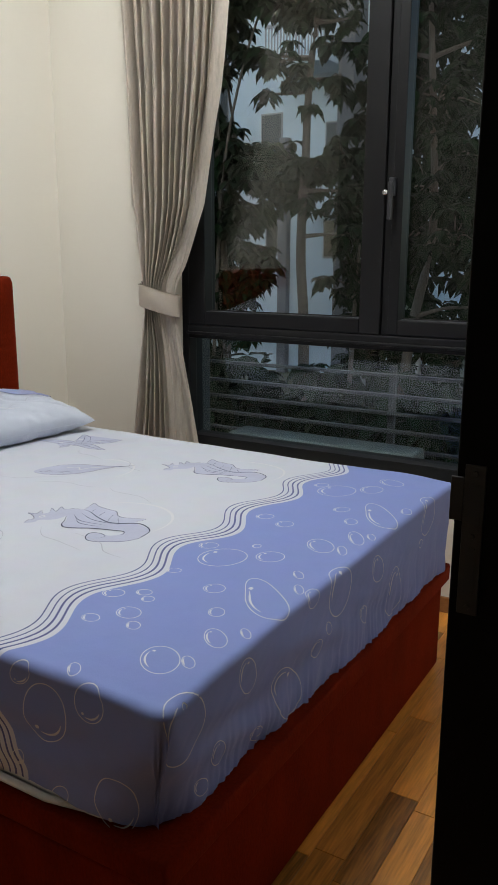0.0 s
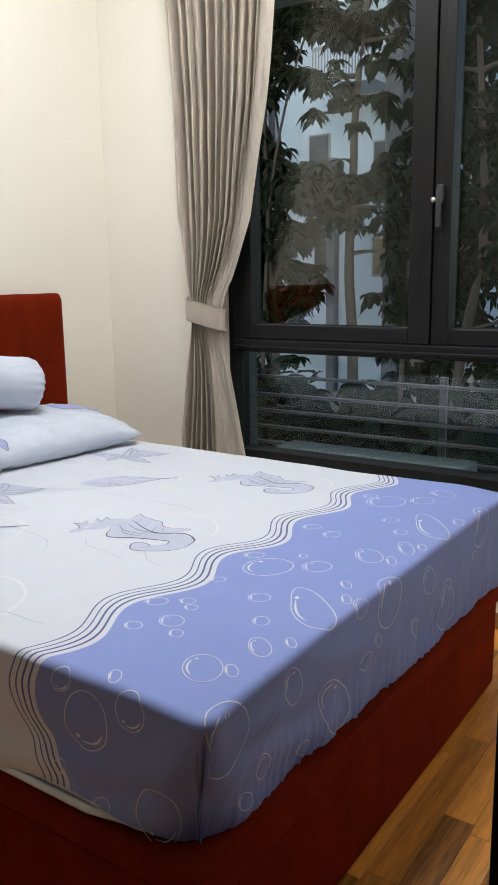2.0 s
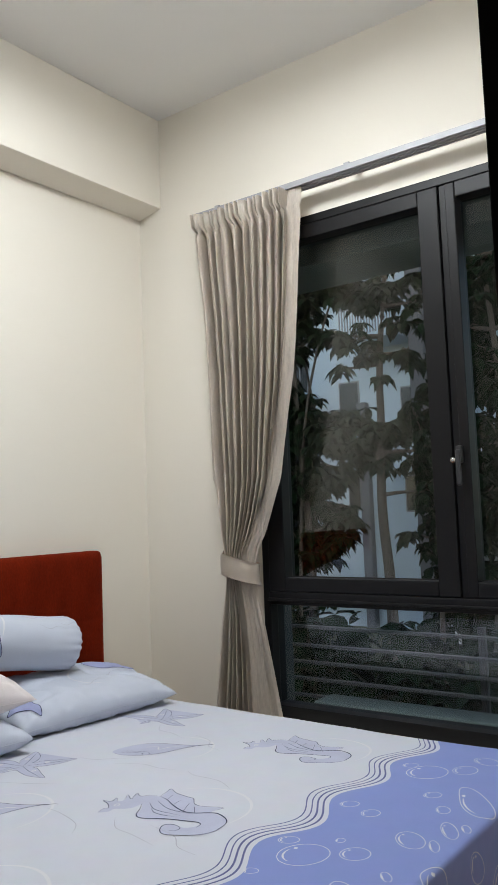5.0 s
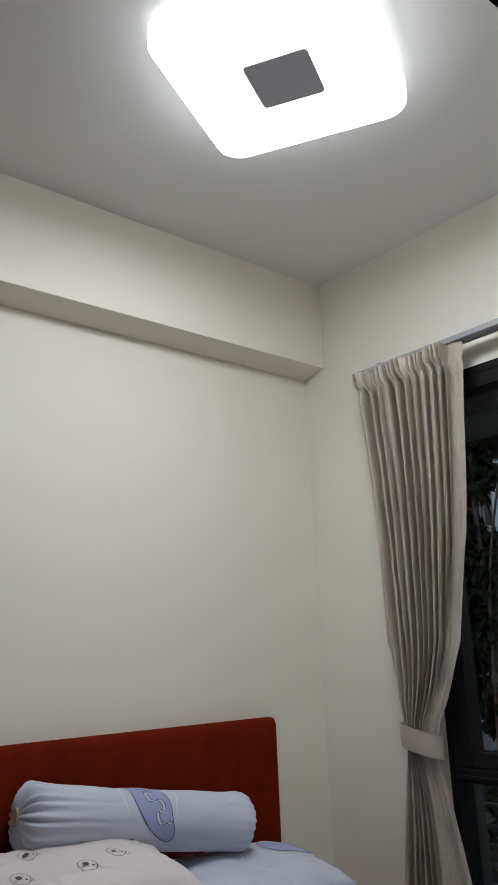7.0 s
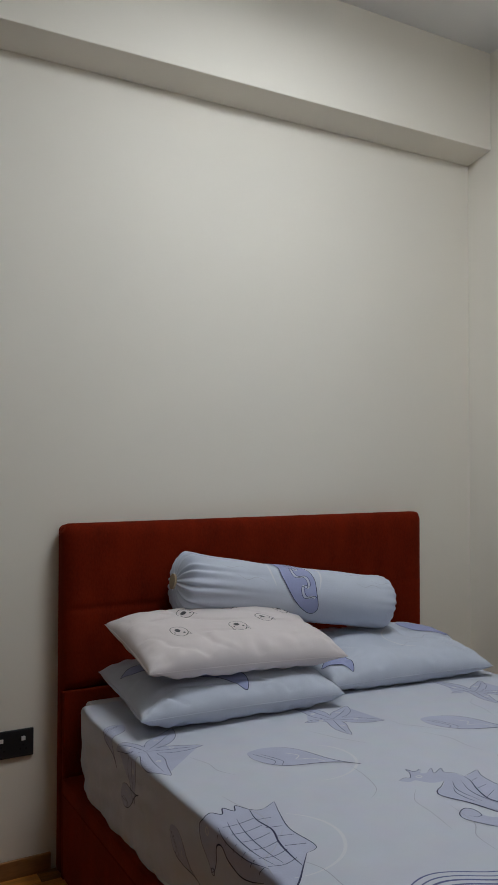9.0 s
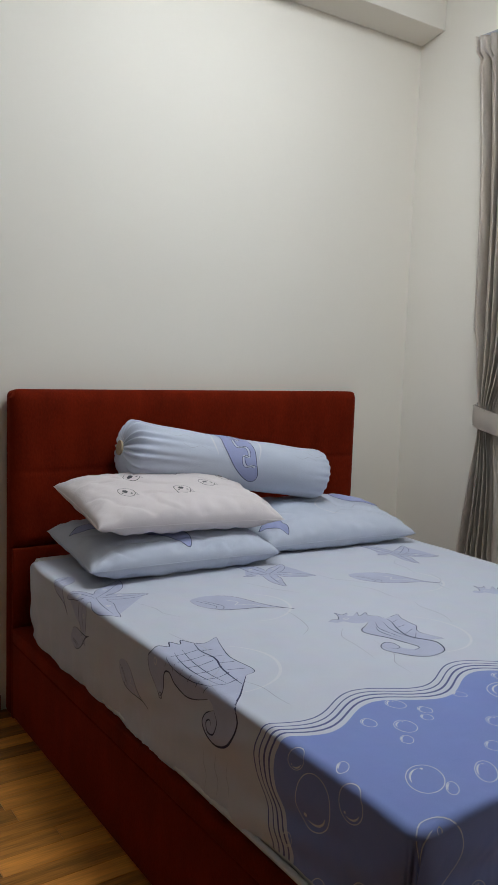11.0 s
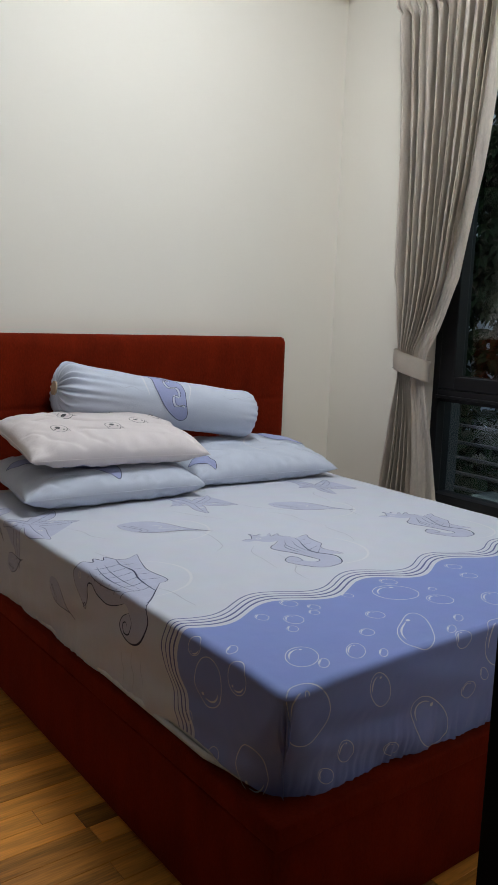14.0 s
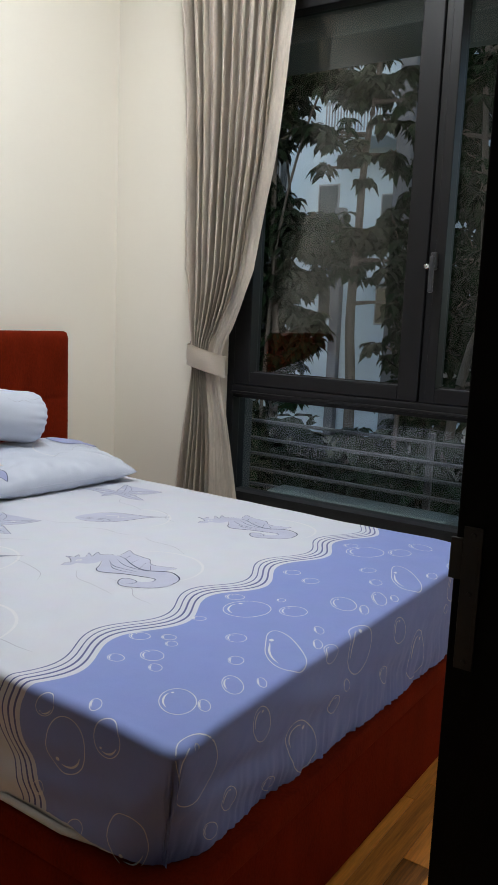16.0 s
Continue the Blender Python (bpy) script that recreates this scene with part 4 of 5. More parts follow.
# five-armed star motifs
ARMS = ((-0.61, 0.160), (0.61, 0.155), (1.76, 0.175), (2.84, 0.090), (4.41, 0.150))
SIDE_ARMS = ((-0.28, 0.160), (0.75, 0.205), (1.95, 0.143), (3.05, 0.172), (4.61, 0.190))
for cu_, cv, arms in ((-0.735, -0.755, ARMS), (-1.360, -0.780, ARMS), (-1.960, -0.733, SIDE_ARMS)):
    line = []
    for i, (a, reach) in enumerate(arms):
        before = arms[i - 1][0] - (2 * math.pi if i == 0 else 0)
        for ang, q in (((a + before) / 2, 0.036), (a - 0.44, 0.42 * reach), (a - 0.20, 0.70 * reach), (a + 0.05, reach), (a + 0.16, 0.68 * reach), (a + 0.42, 0.40 * reach)):
            line.append((cu_ + q * math.cos(ang), cv + q * math.sin(ang)))
    line = spline(line, 4, True)
    m = under(sheet, "star_print", patch(line, sheet_point), M_PRINT, "lavender star motif")
    b = ribbon(line, 0.0016, sheet_point, closed=True)
    dots = []
    for a, reach in arms:
        ribbon(spline([(cu_, cv), (cu_ + 0.4 * reach * math.cos(a - 0.06), cv + 0.4 * reach * math.sin(a - 0.06)), (cu_ + 0.85 * reach * math.cos(a), cv + 0.85 * reach * math.sin(a))], 5), 0.0019, sheet_point, taper=True, bm=b)
        dots.append((cu_ + 0.45 * reach * math.cos(a + 0.12), cv + 0.45 * reach * math.sin(a + 0.12)))
    part("ink_line", b, M_INK, m)
    for x, y in dots:
        c = [Vector((x + 0.006 * math.cos(t), y + 0.005 * math.sin(t), 0)) for t in np.linspace(0, 5.5, 8)]
        part("pale_dot", ribbon(c, 0.004, sheet_point, lift=0.0012, closed=True), M_PALE, m)

# faint drifting lines and pale rings
rng = random.Random(5)
for k in range(16):
    u, v = -1.9 + 0.36 * (k % 4) + rng.uniform(-0.05, 0.05), -0.85 - 0.21 * (k // 4) + rng.uniform(-0.06, 0.06)
    a = rng.uniform(-2.2, -1.0)
    pts = [(u + 0.07 * i * math.cos(a) + 0.014 * math.sin(i * 1.9 + k), v + 0.07 * i * math.sin(a) + 0.014 * math.cos(i * 2.3 + k)) for i in range(4)]
    if min(p[1] for p in pts) > -1.66:
        under(sheet, "drift_print", ribbon(spline(pts, 8), 0.0024, sheet_point, taper=True), M_FAINT)
for u, v, r in ((-1.34, -1.44, 0.14), (-0.76, -1.46, 0.14), (-1.92, -1.37, 0.14), (-1.0, -1.05, 0.13), (-1.62, -1.03, 0.13)):
    arc = [Vector((u + r * math.cos(t), v + r * math.sin(t), 0)) for t in np.linspace(-1.9, 0.9, 26)]
    under(sheet, "pale_ring_print", ribbon(arc, 0.008, sheet_point, lift=0.0008, taper=True), M_RING)


# ---------- pillows ----------
M_PILLOW = material("pale_blue_cotton", (0.53, 0.565, 0.655), 0.8, var=0.05, scale=9, fine=400, bump=0.2, sheen=0.1, spec=0.2)
M_PINKISH = material("pinkish_white_cotton", (0.68, 0.615, 0.61), 0.8, var=0.04, scale=9, fine=400, bump=0.2, sheen=0.1, spec=0.2)
M_TAN = material("tan_lining", (0.42, 0.33, 0.22), 0.8, var=0.1)


def pillow_surface(L, W, T, seed, low=0.42):
    """The upper (side 1) and lower (side -1) face of a filled pillow about its middle."""
    def f(u, v, lift=0.0, side=1):
        a, c = u / (L / 2), v / (W / 2)
        aa, cc = min(1.0, abs(a)), min(1.0, abs(c))
        h = ((1 - aa ** 4.0) * (1 - cc ** 3.6)) ** 0.48
        x = u * (1 - 0.035 * (1 - cc ** 2) * aa ** 3)
        y = v * (1 - 0.045 * (1 - aa ** 2) * cc ** 3)
        w = 0.009 * noise.noise((u * 5 + seed, v * 5, seed)) * h + 0.006 * noise.noise((u * 11 + v * 9 + seed, v * 13 - u * 4, seed)) * h
        rim = min(1 - aa, 1 - cc)
        w += 0.013 * math.exp(-rim / 0.25) * noise.noise((u * 22 + seed, v * 22, 2.0)) * min(1.0, rim * 12)
        run = v if aa > cc else u
        w += 0.012 * math.exp(-rim / 0.20) * min(1.0, rim * 10) * noise.noise((run * 26, rim * 3, seed))
        crease = noise.noise((u * 4 + v * 7 + seed, v * 3 - u * 2, seed + 3))
        w -= 0.013 * math.exp(-(crease / 0.05) ** 2) * h * (0.4 + noise.noise((u * 3, v * 3, seed)))
        t = T * (1 - low) if side > 0 else T * low
        return Vector((x, y, side * (t * h + w + lift)))
    return f


def pillow(name, label, mat, L, W, T, m, seed, low=0.42):
    ob = new(name)
    ob.empty_display_size = 0.1
    tagged(ob, label, "pillow")
    ob.matrix_world = m
    f = pillow_surface(L, W, T, seed, low)
    b = surface(lambda s, t: f((s - 0.5) * L, (t - 0.5) * W, 0, 1), 120, 84)
    surface(lambda s, t: f((s - 0.5) * L, (t - 0.5) * W, 0, -1), 120, 84, bm=b)
    bmesh.ops.remove_doubles(b, verts=b.verts, dist=0.0008)
    part("case", b, mat, ob, smooth=True)
    edge = [Vector(((s - 0.5) * L, (t - 0.5) * W)) for s, t in [(i / 20, 0) for i in range(20)] + [(1, i / 14) for i in range(14)] + [(1 - i / 20, 1) for i in range(20)] + [(0, 1 - i / 14) for i in range(15)]]
    part("seam", tube([f(p.x, p.y) for p in edge], 0.0012, 5), mat, ob, smooth=True)
    return ob, f


pl, fl = pillow("pillow", "pale blue printed pillow lying flat under a white one", M_PILLOW, 0.69, 0.48, 0.140, pose(-1.578, -0.432, 0.694, 4, 0, -4), 1.0, 0.48)
pr, fr = pillow("pillow", "pale blue printed pillow beside the stacked ones", M_PILLOW, 0.71, 0.47, 0.140, pose(-0.855, -0.375, 0.690, 6, 0, -5), 5.0)
pw, fw = pillow("pillow", "pinkish white pillow with small grey motifs, stacked on another", M_PINKISH, 0.71, 0.42, 0.130, pose(-1.553, -0.435, 0.832, 10, 2, -1), 9.0)

HORN = [(0.0, 0.0), (0.06, 0.035), (0.13, 0.02), (0.17, -0.05), (0.15, -0.12), (0.11, -0.07), (0.04, -0.03)]
for ob, f, spots in ((pl, fl, ((-0.16, -0.085, 1.1), (-0.33, 0.06, 0.55))), (pr, fr, ((-0.340, -0.140, 0.62),))):
    for du, dv, k in spots:
        line = [p for p in spline(shifted(HORN, du, dv, k), 5, True)]
        line = [Vector((max(-0.36, min(0.36, p.x)), max(-0.222, min(0.222, p.y)), 0)) for p in line]
        mm = part("horn_print", patch(line, f, 0.002), M_PRINT_BLUE, ob, "blue shell motif")
        part("ink_line", ribbon(line, 0.0025, f, lift=0.0028, closed=True), M_INK, mm)
# round shell motif on the far corner of the second pillow
line = [Vector((0.235 + 0.095 * math.cos(t), 0.045 + 0.070 * math.sin(t) - 0.04 * math.cos(t), 0)) for t in np.linspace(0, 6.1, 24)]
mm = part("round_print", patch(line, fr, 0.002), M_PRINT_BLUE, pr, "blue oval shell motif")
part("ink_line", ribbon(line, 0.0022, fr, lift=0.0028, closed=True), M_INK, mm)
for ob, f, rows in ((pl, fl, ((-0.27, -0.02), (-0.16, -0.14), (0.12, -0.13), (0.20, -0.06))), (pr, fr, ((-0.14, 0.10), (-0.10, 0.04), (-0.02, -0.10), (0.10, -0.04)))):
    for u, v in rows:
        ln = spline([(u, v), (u + 0.04, v - 0.016), (u + 0.08, v - 0.002), (u + 0.12, v - 0.014)], 6)
        part("drift_print", ribbon(ln, 0.002, f, lift=0.002, taper=True), M_FAINT, ob)
    arc = [Vector((rows[3][0] + 0.10 * math.cos(t), rows[3][1] + 0.10 * math.sin(t), 0)) for t in np.linspace(1.6, 4.4, 20)]
    part("pale_ring_print", ribbon(arc, 0.008, f, lift=0.0016, taper=True), M_RING, ob)
# small plain marks on the white pillow
for u, v in ((-0.21, -0.07), (0.0, -0.07), (-0.12, 0.09), (0.13, -0.01), (0.25, 0.08), (0.05, 0.13)):
    ring = [Vector((u + 0.029 * math.cos(t), v + 0.034 * math.sin(t), 0)) for t in np.linspace(0, 6, 20)]
    b = ribbon(ring, 0.0024, fw, lift=0.002, closed=True)
    for dx, dy, rr in ((-0.004, 0.004, 0.010), (0.014, -0.012, 0.004), (-0.018, -0.010, 0.003)):
        ribbon([Vector((u + dx + 0.5 * rr * math.cos(t), v + dy + 0.6 * rr * math.sin(t), 0)) for t in np.linspace(0, 5.6, 8)], rr, fw, lift=0.0024, closed=True, bm=b)
    ribbon([Vector((u + 0.020, v - 0.020, 0)), Vector((u + 0.034, v - 0.030, 0)), Vector((u + 0.030, v - 0.012, 0))], 0.002, fw, lift=0.002, bm=b)
    part("grey_mark", b, material("grey_mark", (0.07, 0.07, 0.075), 0.8, var=0.1), pw)

# bolster
A, B = Vector((-1.660, -0.245, 1.012)), Vector((-0.765, -0.315, 0.872))
AX = (B - A).normalized()
SIDE = AX.cross(Vector((0, 0, 1))).normalized()
UP = SIDE.cross(AX)
BL = (B - A).length


def bolster_point(s, ang, lift=0.0):
    """s metres along it, ang round it (0 is up, positive towards the foot of the bed)."""
    R = 0.103
    e = min(s, BL - s)
    r = R * (1 - (1 - min(1.0, e / 0.055)) ** 2.4) ** (1 / 2.4) if e < 0.055 else R
    r = max(r, 0.024)
    gather = 2.4 * math.exp(-s / 0.075) + 0.8 * math.exp(-(BL - s) / 0.04)
    r += gather * 0.007 * math.sin(ang * 19 + 2 * noise.noise((ang * 2, 0, 0))) * min(1.0, r / 0.05)
    r += 0.004 * noise.noise((s * 7, math.cos(ang) * 2, math.sin(ang) * 2)) - 0.004 * math.sin(s / BL * math.pi)
    return A + AX * s + (UP * math.cos(ang) + SIDE * math.sin(ang)) * (r + lift)


bo = empty("bolster", *((A + B) / 2), "pale blue printed bolster leaning on the headboard", "bolster")
b = surface(lambda s, t: bolster_point(BL * (0.5 - 0.5 * math.cos(math.pi * t)), s * 2 * math.pi), 180, 110, closed_u=True)
bmesh.ops.contextual_create(b, geom=[e for e in b.edges if e.is_boundary and (e.verts[0].co - B).length < 0.1])
under(bo, "case", b, M_PILLOW, smooth=True)
c = bmesh.new()
bmesh.ops.create_cone(c, cap_ends=True, segments=20, radius1=0.027, radius2=0.027, depth=0.02)
bmesh.ops.transform(c, matrix=Matrix.Translation(A + AX * 0.004) @ AX.to_track_quat("Z", "Y").to_matrix().to_4x4(), verts=c.verts)
under(bo, "end_disc", c, M_TAN, "tan end lining")
roll = lambda u, v, lift=0.0: bolster_point(u, v / 0.103, lift)
COIL = [(0.385, -0.035), (0.420, -0.030), (0.470, -0.015), (0.515, 0.020), (0.540, 0.070), (0.545, 0.120), (0.560, 0.170), (0.535, 0.190), (0.480, 0.165), (0.435, 0.125), (0.405, 0.075), (0.398, 0.030)]
COIL = [(s - 0.022, 0.010 + 1.12 * v) for s, v in COIL]
line = spline(COIL, 6, True)
mm = under(bo, "coil_print", patch(line, roll, 0.002), M_PRINT_BLUE, "blue coiled shell motif")
b = ribbon(line, 0.0026, roll, lift=0.003, closed=True)
for k in range(3):
    ribbon(spline([(0.395 + 0.012 * k, -0.004 + 0.022 * k), (0.425 + 0.006 * k, 0.006 + 0.016 * k), (0.44 + 0.012 * k, -0.002 + 0.012 * k)], 5), 0.002, roll, lift=0.003, bm=b)
part("ink_line", b, M_INK, mm)
WAVE = [(0.425 + 0.075 * t + 0.022 * math.sin(13.5 * t), 0.010 + 0.160 * t - 0.010 * math.sin(27 * t)) for t in np.linspace(0, 1, 26)]
wav = spline(WAVE, 6)
b = ribbon(spline([(p[0] - 0.006, p[1] + 0.003) for p in WAVE], 6), 0.0018, roll, lift=0.0034)
ribbon(spline([(p[0] + 0.006, p[1] - 0.003) for p in WAVE], 6), 0.0018, roll, lift=0.0034, bm=b)
part("ink_line", b, M_INK, mm)
part("pale_line", ribbon(wav, 0.008, roll, lift=0.0026), M_PILLOW, mm)
for s0, v0 in ((0.14, 0.06), (0.20, 0.10), (0.64, 0.03), (0.70, 0.08), (0.78, 0.06)):
    ln = spline([(s0, v0), (s0 + 0.04, v0 + 0.018), (s0 + 0.08, v0 + 0.004), (s0 + 0.12, v0 + 0.02)], 6)
    under(bo, "drift_print", ribbon(ln, 0.0018, roll, lift=0.002, taper=True), M_FAINT)
for s0 in (0.355, 0.535):
    arc = spline([(s0, -0.03), (s0 - 0.018 if s0 < 0.45 else s0 + 0.018, 0.05), (s0, 0.13)], 8)
    under(bo, "pale_ring_print", ribbon(arc, 0.008, roll, lift=0.0012, taper=True), M_RING)

# ---------- wall socket ----------
so = empty("wall_socket", -2.16, -0.006, 0.46, "black double wall socket with white switches", "socket")
under(so, "plate", box(-2.235, -2.084, -0.011, -0.001, 0.412, 0.506, 0.003), M_SOCKET)
for x in (-2.120, -2.195):
    rk = under(so, "rocker", box(x - 0.007, x + 0.007, -0.0145, -0.011, 0.468, 0.482, 0.001), M_WHITE, "small white rocker switch")
    for dx, dz in ((-0.010, -0.028), (0.010, -0.028), (0.0, -0.014)):
        under(so, "pin_slot", box(x + dx - 0.003, x + dx + 0.003, -0.0118, -0.0105, 0.468 + dz - 0.003, 0.468 + dz + 0.003), M_GASKET)


# ---------- outside ----------
tagged(part("ground", surface(lambda s, t: Vector((400 * (2 * s - 1) ** 3, -250 + 500 * t, -0.62 + 0.08 * noise.noise((s * 40, t * 90, 0)))), 40, 60), M_GROUND), "dark planted ground outside the window", "ground", kind="structure")

bd = empty("apartment_building", 9.5, 4, -0.6, "pale painted apartment block with balcony behind the trees", "building")
under(bd, "wall", box(9.0, 13.0, 1.6, 16.0, -0.7, 9.0), M_FACADE)
under(bd, "roof", box(8.8, 13.2, 1.4, 16.2, 9.0, 9.3), M_FACADE_DARK)
under(bd, "pillar", box(8.55, 9.0, 2.30, 2.56, -0.7, 9.0, 0.02), M_FACADE_DARK)
under(bd, "drain_pipe", box(8.85, 9.0, 3.53, 3.70, -0.7, 3.1, 0.02), M_FACADE_DARK)
under(bd, "canopy", box(8.5, 9.0, 2.35, 3.05, 1.92, 2.02, 0.02), M_FACADE)
for y0, y1, z0, z1 in ((2.60, 2.95, 1.25, 1.86), (3.74, 4.00, 1.30, 1.86), (3.70, 4.10, 2.95, 3.50), (2.62, 2.95, 2.85, 3.30), (4.7, 5.4, 1.0, 1.9), (4.7, 5.4, 3.4, 4.4), (6.4, 7.2, 3.4, 4.4), (6.4, 7.2, 1.0, 1.9)):
    w = under(bd, "window", box(8.985, 9.02, y0, y1, z0, z1, 0.01), M_RAILING)
    part("pane", box(8.975, 8.984, y0 + 0.03, y1 - 0.03, z0 + 0.03, z1 - 0.03), M_PANE_DARK, w)
bc = under(bd, "balcony", box(8.2, 9.0, 2.57, 3.6, 4.00, 4.10, 0.01), M_FACADE)
part("handrail", box(8.21, 8.25, 2.57, 3.6, 4.52, 4.56), M_RAILING, bc)
for k in range(21):
    part("baluster", box(8.22, 8.24, 2.58 + k * 0.05, 2.595 + k * 0.05, 4.10, 4.52), M_RAILING, bc)
b2 = under(bd, "balcony", box(8.4, 9.0, 4.5, 5.9, 3.25, 3.35, 0.01), M_FACADE)
part("handrail", box(8.41, 8.45, 4.5, 5.9, 3.86, 3.90), M_RAILING, b2)
for k in range(24):
    part("baluster", box(8.42, 8.44, 4.51 + k * 0.06, 4.525 + k * 0.06, 3.35, 3.86), M_RAILING, b2)

fe = empty("garden_fence", 7.0, 1.2, -0.6, "white slatted garden fence beyond the trees", "fence")
for z in (0.15, 0.27, 0.39, 0.51, 0.63):
    under(fe, "slat", box(7.0, 7.03, 0.60, 1.42, z, z + 0.07, 0.004), M_FENCE)
for y in (0.62, 1.38):
    under(fe, "post", box(7.03, 7.09, y - 0.03, y + 0.03, -0.65, 0.80, 0.004), M_FENCE)


def leaf(b, base, way, size, rng):
    """One oval, folded leaf that hangs at its tip."""
    d = way.normalized()
    s = d.cross(Vector((rng.uniform(-0.4, 0.4), rng.uniform(-0.4, 0.4), 1))).normalized()
    n = s.cross(d)
    rows = []
    for f, k in ((0.30, 0.22), (0.64, 0.24)):
        m = base + d * size * f + Vector((0, 0, -0.30 * size * f * f))
        w = size * k
        rows.append([b.verts.new(m + s * w + n * w * 0.35), b.verts.new(m), b.verts.new(m - s * w + n * w * 0.35)])
    v0, v1 = b.verts.new(base), b.verts.new(base + d * size * 0.96 + Vector((0, 0, -0.36 * size)))
    (p, q, r), (x, y, z) = rows
    for f in ((v0, q, p), (v0, r, q), (p, q, y, x), (q, r, z, y), (x, y, v1), (y, z, v1)):
        b.faces.new(f)


def tree(x, y, trunk, r0, clumps, seed, label, size=0.155, whorl=7):
    """trunk: (dy, z) along the stem; clumps: (dx, y, z, radius, twigs)."""
    rng = random.Random(seed)
    ob = empty("tree", x, y, -0.6, label, "tree")
    stem = [Vector((x + 0.05 * math.sin(i), yy, z)) for i, (yy, z) in enumerate(trunk)]
    stem = spline([tuple(p) for p in stem], 5)
    n = len(stem)
    b = tube(stem, [r0 * (1 - 0.65 * i / (n - 1)) for i in range(n)], 10)
    crown = bmesh.new()
    for dx, cy, cz, rad, twigs in clumps:
        c = Vector((x + dx, cy, cz))
        near = min(stem, key=lambda q: (q - c).length + 0.6 * max(0, q.z - c.z))
        mid = (near + c) / 2 + Vector((0.05, 0.04, 0.08 * rad))
        limb = spline([tuple(near), tuple(mid), tuple(c)], 5)
        tube(limb, [r0 * 0.45 * (1 - 0.7 * i / (len(limb) - 1)) for i in range(len(limb))], 6, bm=b)
        for _ in range(twigs):
            o = Vector((rng.gauss(0, 1), rng.gauss(0, 1), rng.gauss(0, 1))).normalized() * rad * rng.uniform(0.25, 1.0)
            o.z *= 0.85
            tip = c + o
            if rng.random() < 0.35:
                tube([c + o * 0.1, c + o * 0.55 + Vector((0, 0, 0.03)), tip], [0.009, 0.006, 0.003], 4, bm=b)
            turn = rng.uniform(0, 6.28)
            for k in range(whorl):
                a = turn + k * 6.283 / whorl + rng.uniform(-0.25, 0.25)
                way = Vector((math.cos(a), math.sin(a), rng.uniform(-0.9, 0.15)))
                leaf(crown, tip, way, size * rng.uniform(0.65, 1.15), rng)
    under(ob, "trunk", b, M_BARK, smooth=True)
    me = mesh_of(crown, "crown")
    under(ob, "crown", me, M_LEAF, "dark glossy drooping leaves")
    return ob


tree(4.0, 0.7, ((0.74, -0.7), (0.75, 0.2), (0.76, 0.71), (0.78, 1.25), (0.75, 1.78), (0.72, 2.2), (0.73, 2.56), (0.72, 3.01), (0.66, 3.5), (0.64, 4.0)), 0.058,
     ((0, 0.71, 2.07, 0.31, 30), (0.1, 1.02, 2.18, 0.25, 24), (0, 1.33, 2.08, 0.24, 24), (0.1, 0.43, 2.16, 0.25, 22), (0, 0.72, 1.84, 0.18, 10), (0.1, 1.0, 1.92, 0.17, 10), (0, 0.32, 1.86, 0.17, 12), (0, 0.99, 3.01, 0.23, 15), (0, 1.21, 3.09, 0.15, 8),
      (0, 0.77, 2.84, 0.15, 6), (0, 0.66, 2.58, 0.11, 3), (0, 1.13, 2.74, 0.10, 4), (0, 0.55, 3.48, 0.11, 5), (0, 0.54, 3.11, 0.11, 4), (0, 0.42, 2.82, 0.10, 4), (0, 0.35, 3.51, 0.11, 4), (0, 0.33, 3.28, 0.09, 3), (0, 0.29, 1.48, 0.19, 11)), 3,
     "slim tree with large dark drooping leaves outside the window")
tree(4.0, 1.0, ((1.80, -0.7), (1.75, 1.0), (1.65, 2.2), (1.35, 3.2), (0.95, 3.9)), 0.022,
     ((0.1, 0.75, 3.45, 0.25, 24), (0.1, 1.05, 3.52, 0.26, 26), (0, 0.9, 3.9, 0.40, 34), (0, 0.3, 4.3, 0.50, 34), (0, 1.4, 3.7, 0.32, 28)), 13,
     "thin-stemmed tree with leaves high above the window")
tree(4.2, 1.6, ((1.75, -0.7), (1.75, 0.5), (1.80, 1.5), (1.85, 2.6), (1.80, 3.6)), 0.05,
     ((0, 1.93, 2.14, 0.37, 44), (0, 2.04, 1.56, 0.40, 48), (0, 1.66, 1.68, 0.30, 32), (0, 1.43, 1.34, 0.22, 18), (0, 1.19, 1.25, 0.09, 5), (0, 1.38, 1.04, 0.21, 18), (0, 1.86, 0.97, 0.36, 40), (0, 1.57, 0.87, 0.13, 8), (0, 1.99, 3.11, 0.34, 38), (0, 1.84, 3.53, 0.31, 32),
      (0, 2.10, 2.67, 0.37, 44), (0, 1.56, 3.17, 0.10, 6), (0, 1.66, 2.28, 0.22, 18), (0, 2.56, 2.87, 0.52, 66), (0, 2.51, 1.79, 0.51, 66), (0, 2.39, 3.88, 0.46, 50), (0, 1.77, 4.01, 0.38, 40), (0, 1.75, 0.35, 0.35, 16)), 8,
     "dense dark leafy tree outside the window", whorl=9)
tree(4.5, 1.8, ((2.05, -0.7), (2.0, 0.6), (1.9, 1.6), (1.8, 2.4)), 0.04,
     ((0, 1.55, 1.72, 0.24, 26), (0, 1.75, 1.35, 0.30, 32), (0.1, 1.50, 2.05, 0.20, 20), (0, 1.95, 1.80, 0.35, 36), (0, 1.75, 2.35, 0.26, 24), (0, 2.10, 2.40, 0.35, 36), (0, 2.0, 1.0, 0.35, 34), (0, 2.15, 3.0, 0.35, 34), (0, 2.0, 3.6, 0.35, 34)), 17,
     "dark leafy tree standing behind the nearer ones", whorl=9)
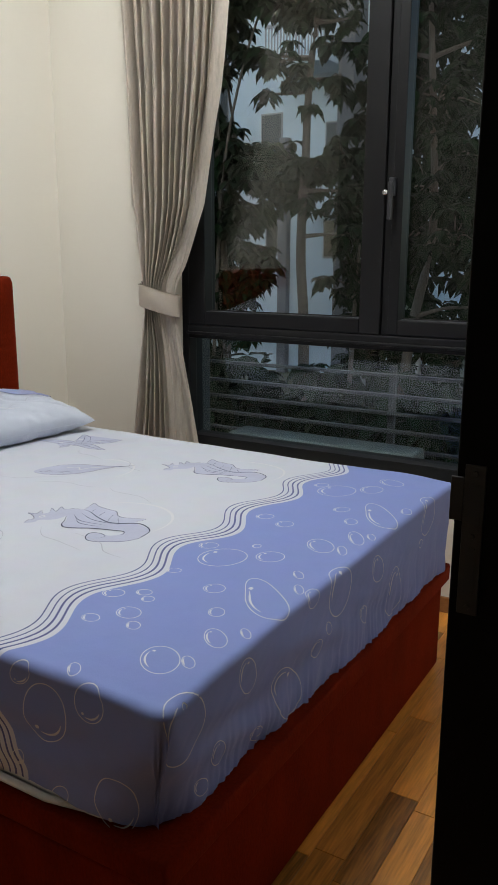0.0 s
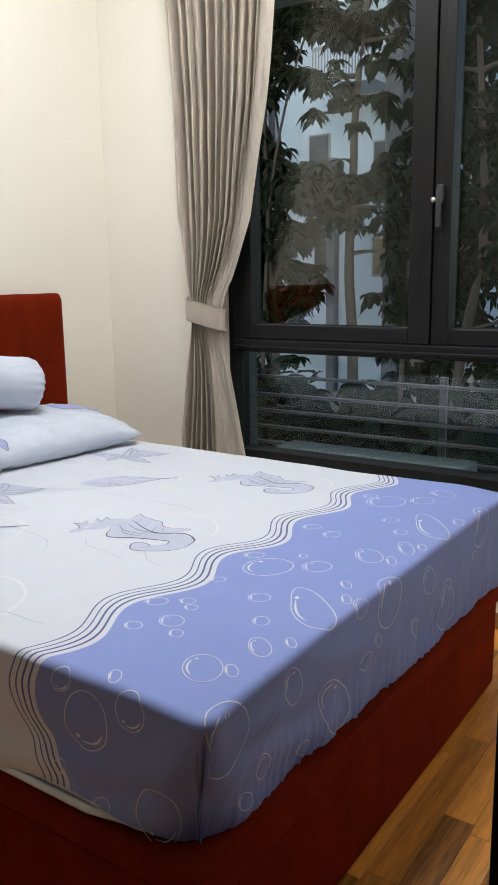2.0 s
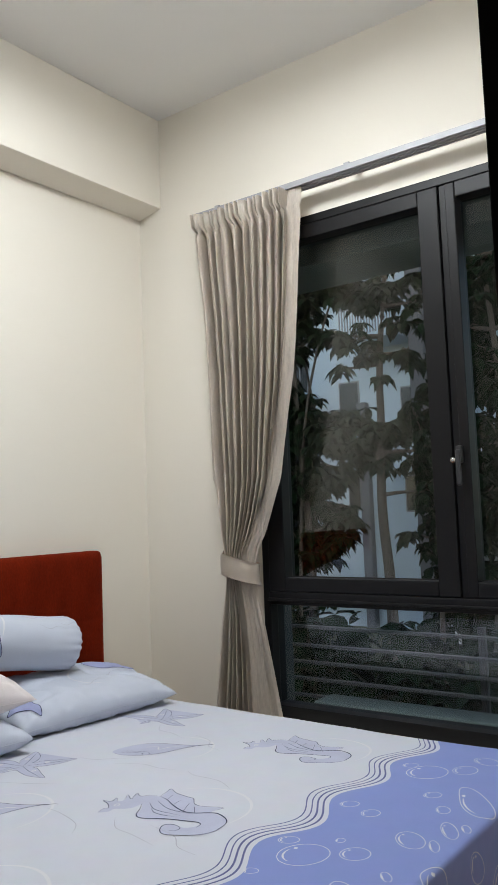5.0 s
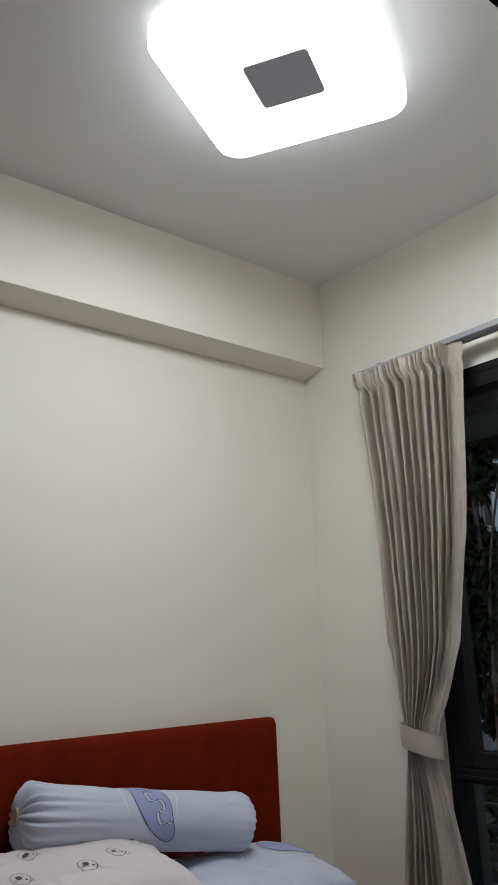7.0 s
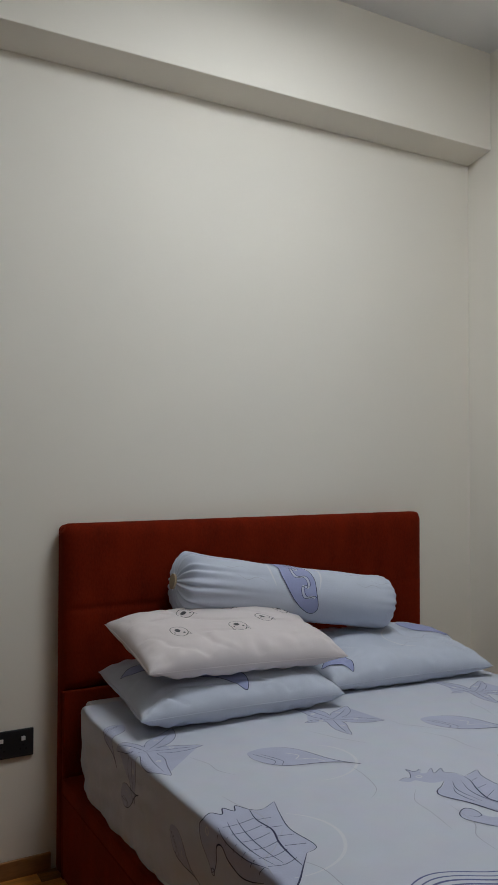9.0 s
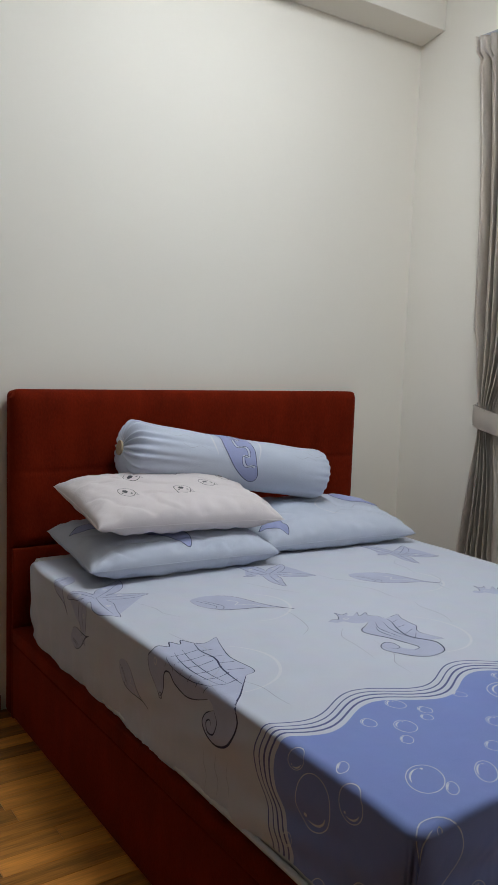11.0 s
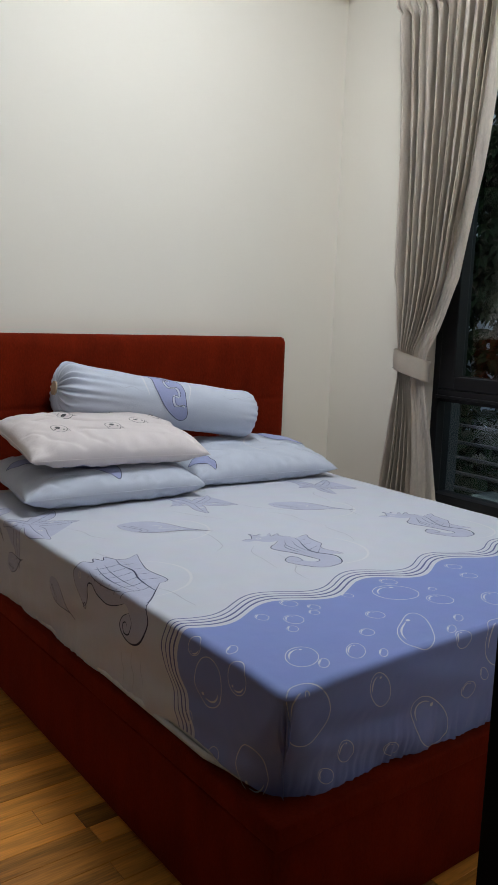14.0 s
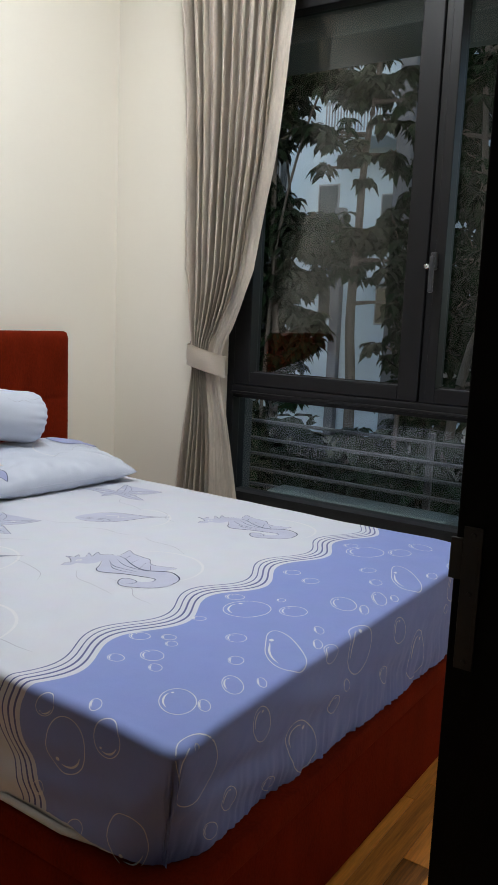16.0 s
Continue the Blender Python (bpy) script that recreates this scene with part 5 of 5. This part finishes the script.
tree(3.6, -0.6, ((-0.35, -0.7), (-0.45, 0.6), (-0.60, 1.5), (-0.55, 2.6), (-0.50, 3.4)), 0.05,
     ((0, -0.55, 1.85, 0.36, 30), (0, -0.80, 1.45, 0.36, 28), (0.2, -0.30, 1.40, 0.30, 22), (0, -0.60, 2.50, 0.42, 32), (0, -0.95, 2.10, 0.40, 26), (0.3, -0.20, 2.90, 0.40, 26), (0.2, -0.25, 3.9, 0.5, 30), (0, -0.8, 4.3, 0.6, 34), (0, -1.3, 3.8, 0.5, 26), (0, -0.70, 3.30, 0.45, 28), (0, -1.20, 2.90, 0.45, 26), (0.2, -0.45, 0.75, 0.30, 18), (0, -1.1, 0.9, 0.4, 24)), 21,
     "leafy green tree close to the window")
tree(4.4, 0.25, ((0.45, -0.7), (0.42, 0.4), (0.40, 1.0), (0.36, 1.4)), 0.03,
     ((0, 0.68, 1.08, 0.15, 9), (0, 0.47, 1.22, 0.15, 10), (0, 0.53, 0.94, 0.09, 5), (0, 0.35, 1.06, 0.16, 10), (0.2, 0.15, 0.95, 0.22, 16)), 33, "young leafy tree below the taller one", 0.13)


def hedge(name, x, y0, y1, z1, count, seed, label):
    """A far mass of leaves on stems, rising from the ground."""
    rng = random.Random(seed)
    b = bmesh.new()
    for _ in range(count):
        y = rng.uniform(y0, y1)
        top = z1 * (0.75 + 0.25 * math.sin(y * 2.1 + seed)) + 0.3 * math.sin(y * 7)
        c = Vector((x + rng.uniform(-0.5, 0.5), y, rng.uniform(-0.6, top)))
        for k in range(7):
            way = Vector((rng.uniform(-1, 1), rng.uniform(-1, 1), rng.uniform(-0.8, 0.3)))
            leaf(b, c, way, rng.uniform(0.16, 0.30), rng)
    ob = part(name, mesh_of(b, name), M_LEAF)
    return tagged(ob, label, "shrubs", kind="stuff")


hedge("far_trees", 7.2, -4.0, 1.75, 8.0, 2400, 2, "dense dark green trees beyond the garden")
hedge("far_trees", 7.4, 4.75, 9.5, 5.0, 1100, 6, "dense dark green trees before the building")
hedge("shrubs", 3.4, -2.5, 4.5, 0.25, 900, 4, "low dark shrubs under the window")


# ---------- floor strips ----------
rng = random.Random(11)
PW = 0.0745
kinds = []
for k in range(6):
    L = 0.34 + 0.07 * k
    kinds.append((L, mesh_of(box(0, L - 0.0012, 0, PW - 0.0012, -0.006, 0.0, 0.0007, 1), "strip")))
floor_ob = bpy.data.objects["floor"]
y = -PW
while y > YS - 0.20:
    x = XW
    first = rng.uniform(0.3, 1.0)
    while x < -0.02:
        L, me = kinds[rng.randrange(6)]
        hidden = -1.95 < x and x + L < -0.56 and -1.95 < y < -0.15
        if not hidden and (y > YS - 0.02 or DX0 - 0.3 < x < DX1 + 0.02):
            st = new("strip", me)
            st.location = (x, y, 0)
            if x + L > 0:
                st.scale.x = -x / L
            elif x == XW:
                st.scale.x = first
            st.parent = floor_ob
            if not me.materials:
                me.materials.append(M_WOOD)
        x += L * (first if x == XW else 1)
    y -= PW
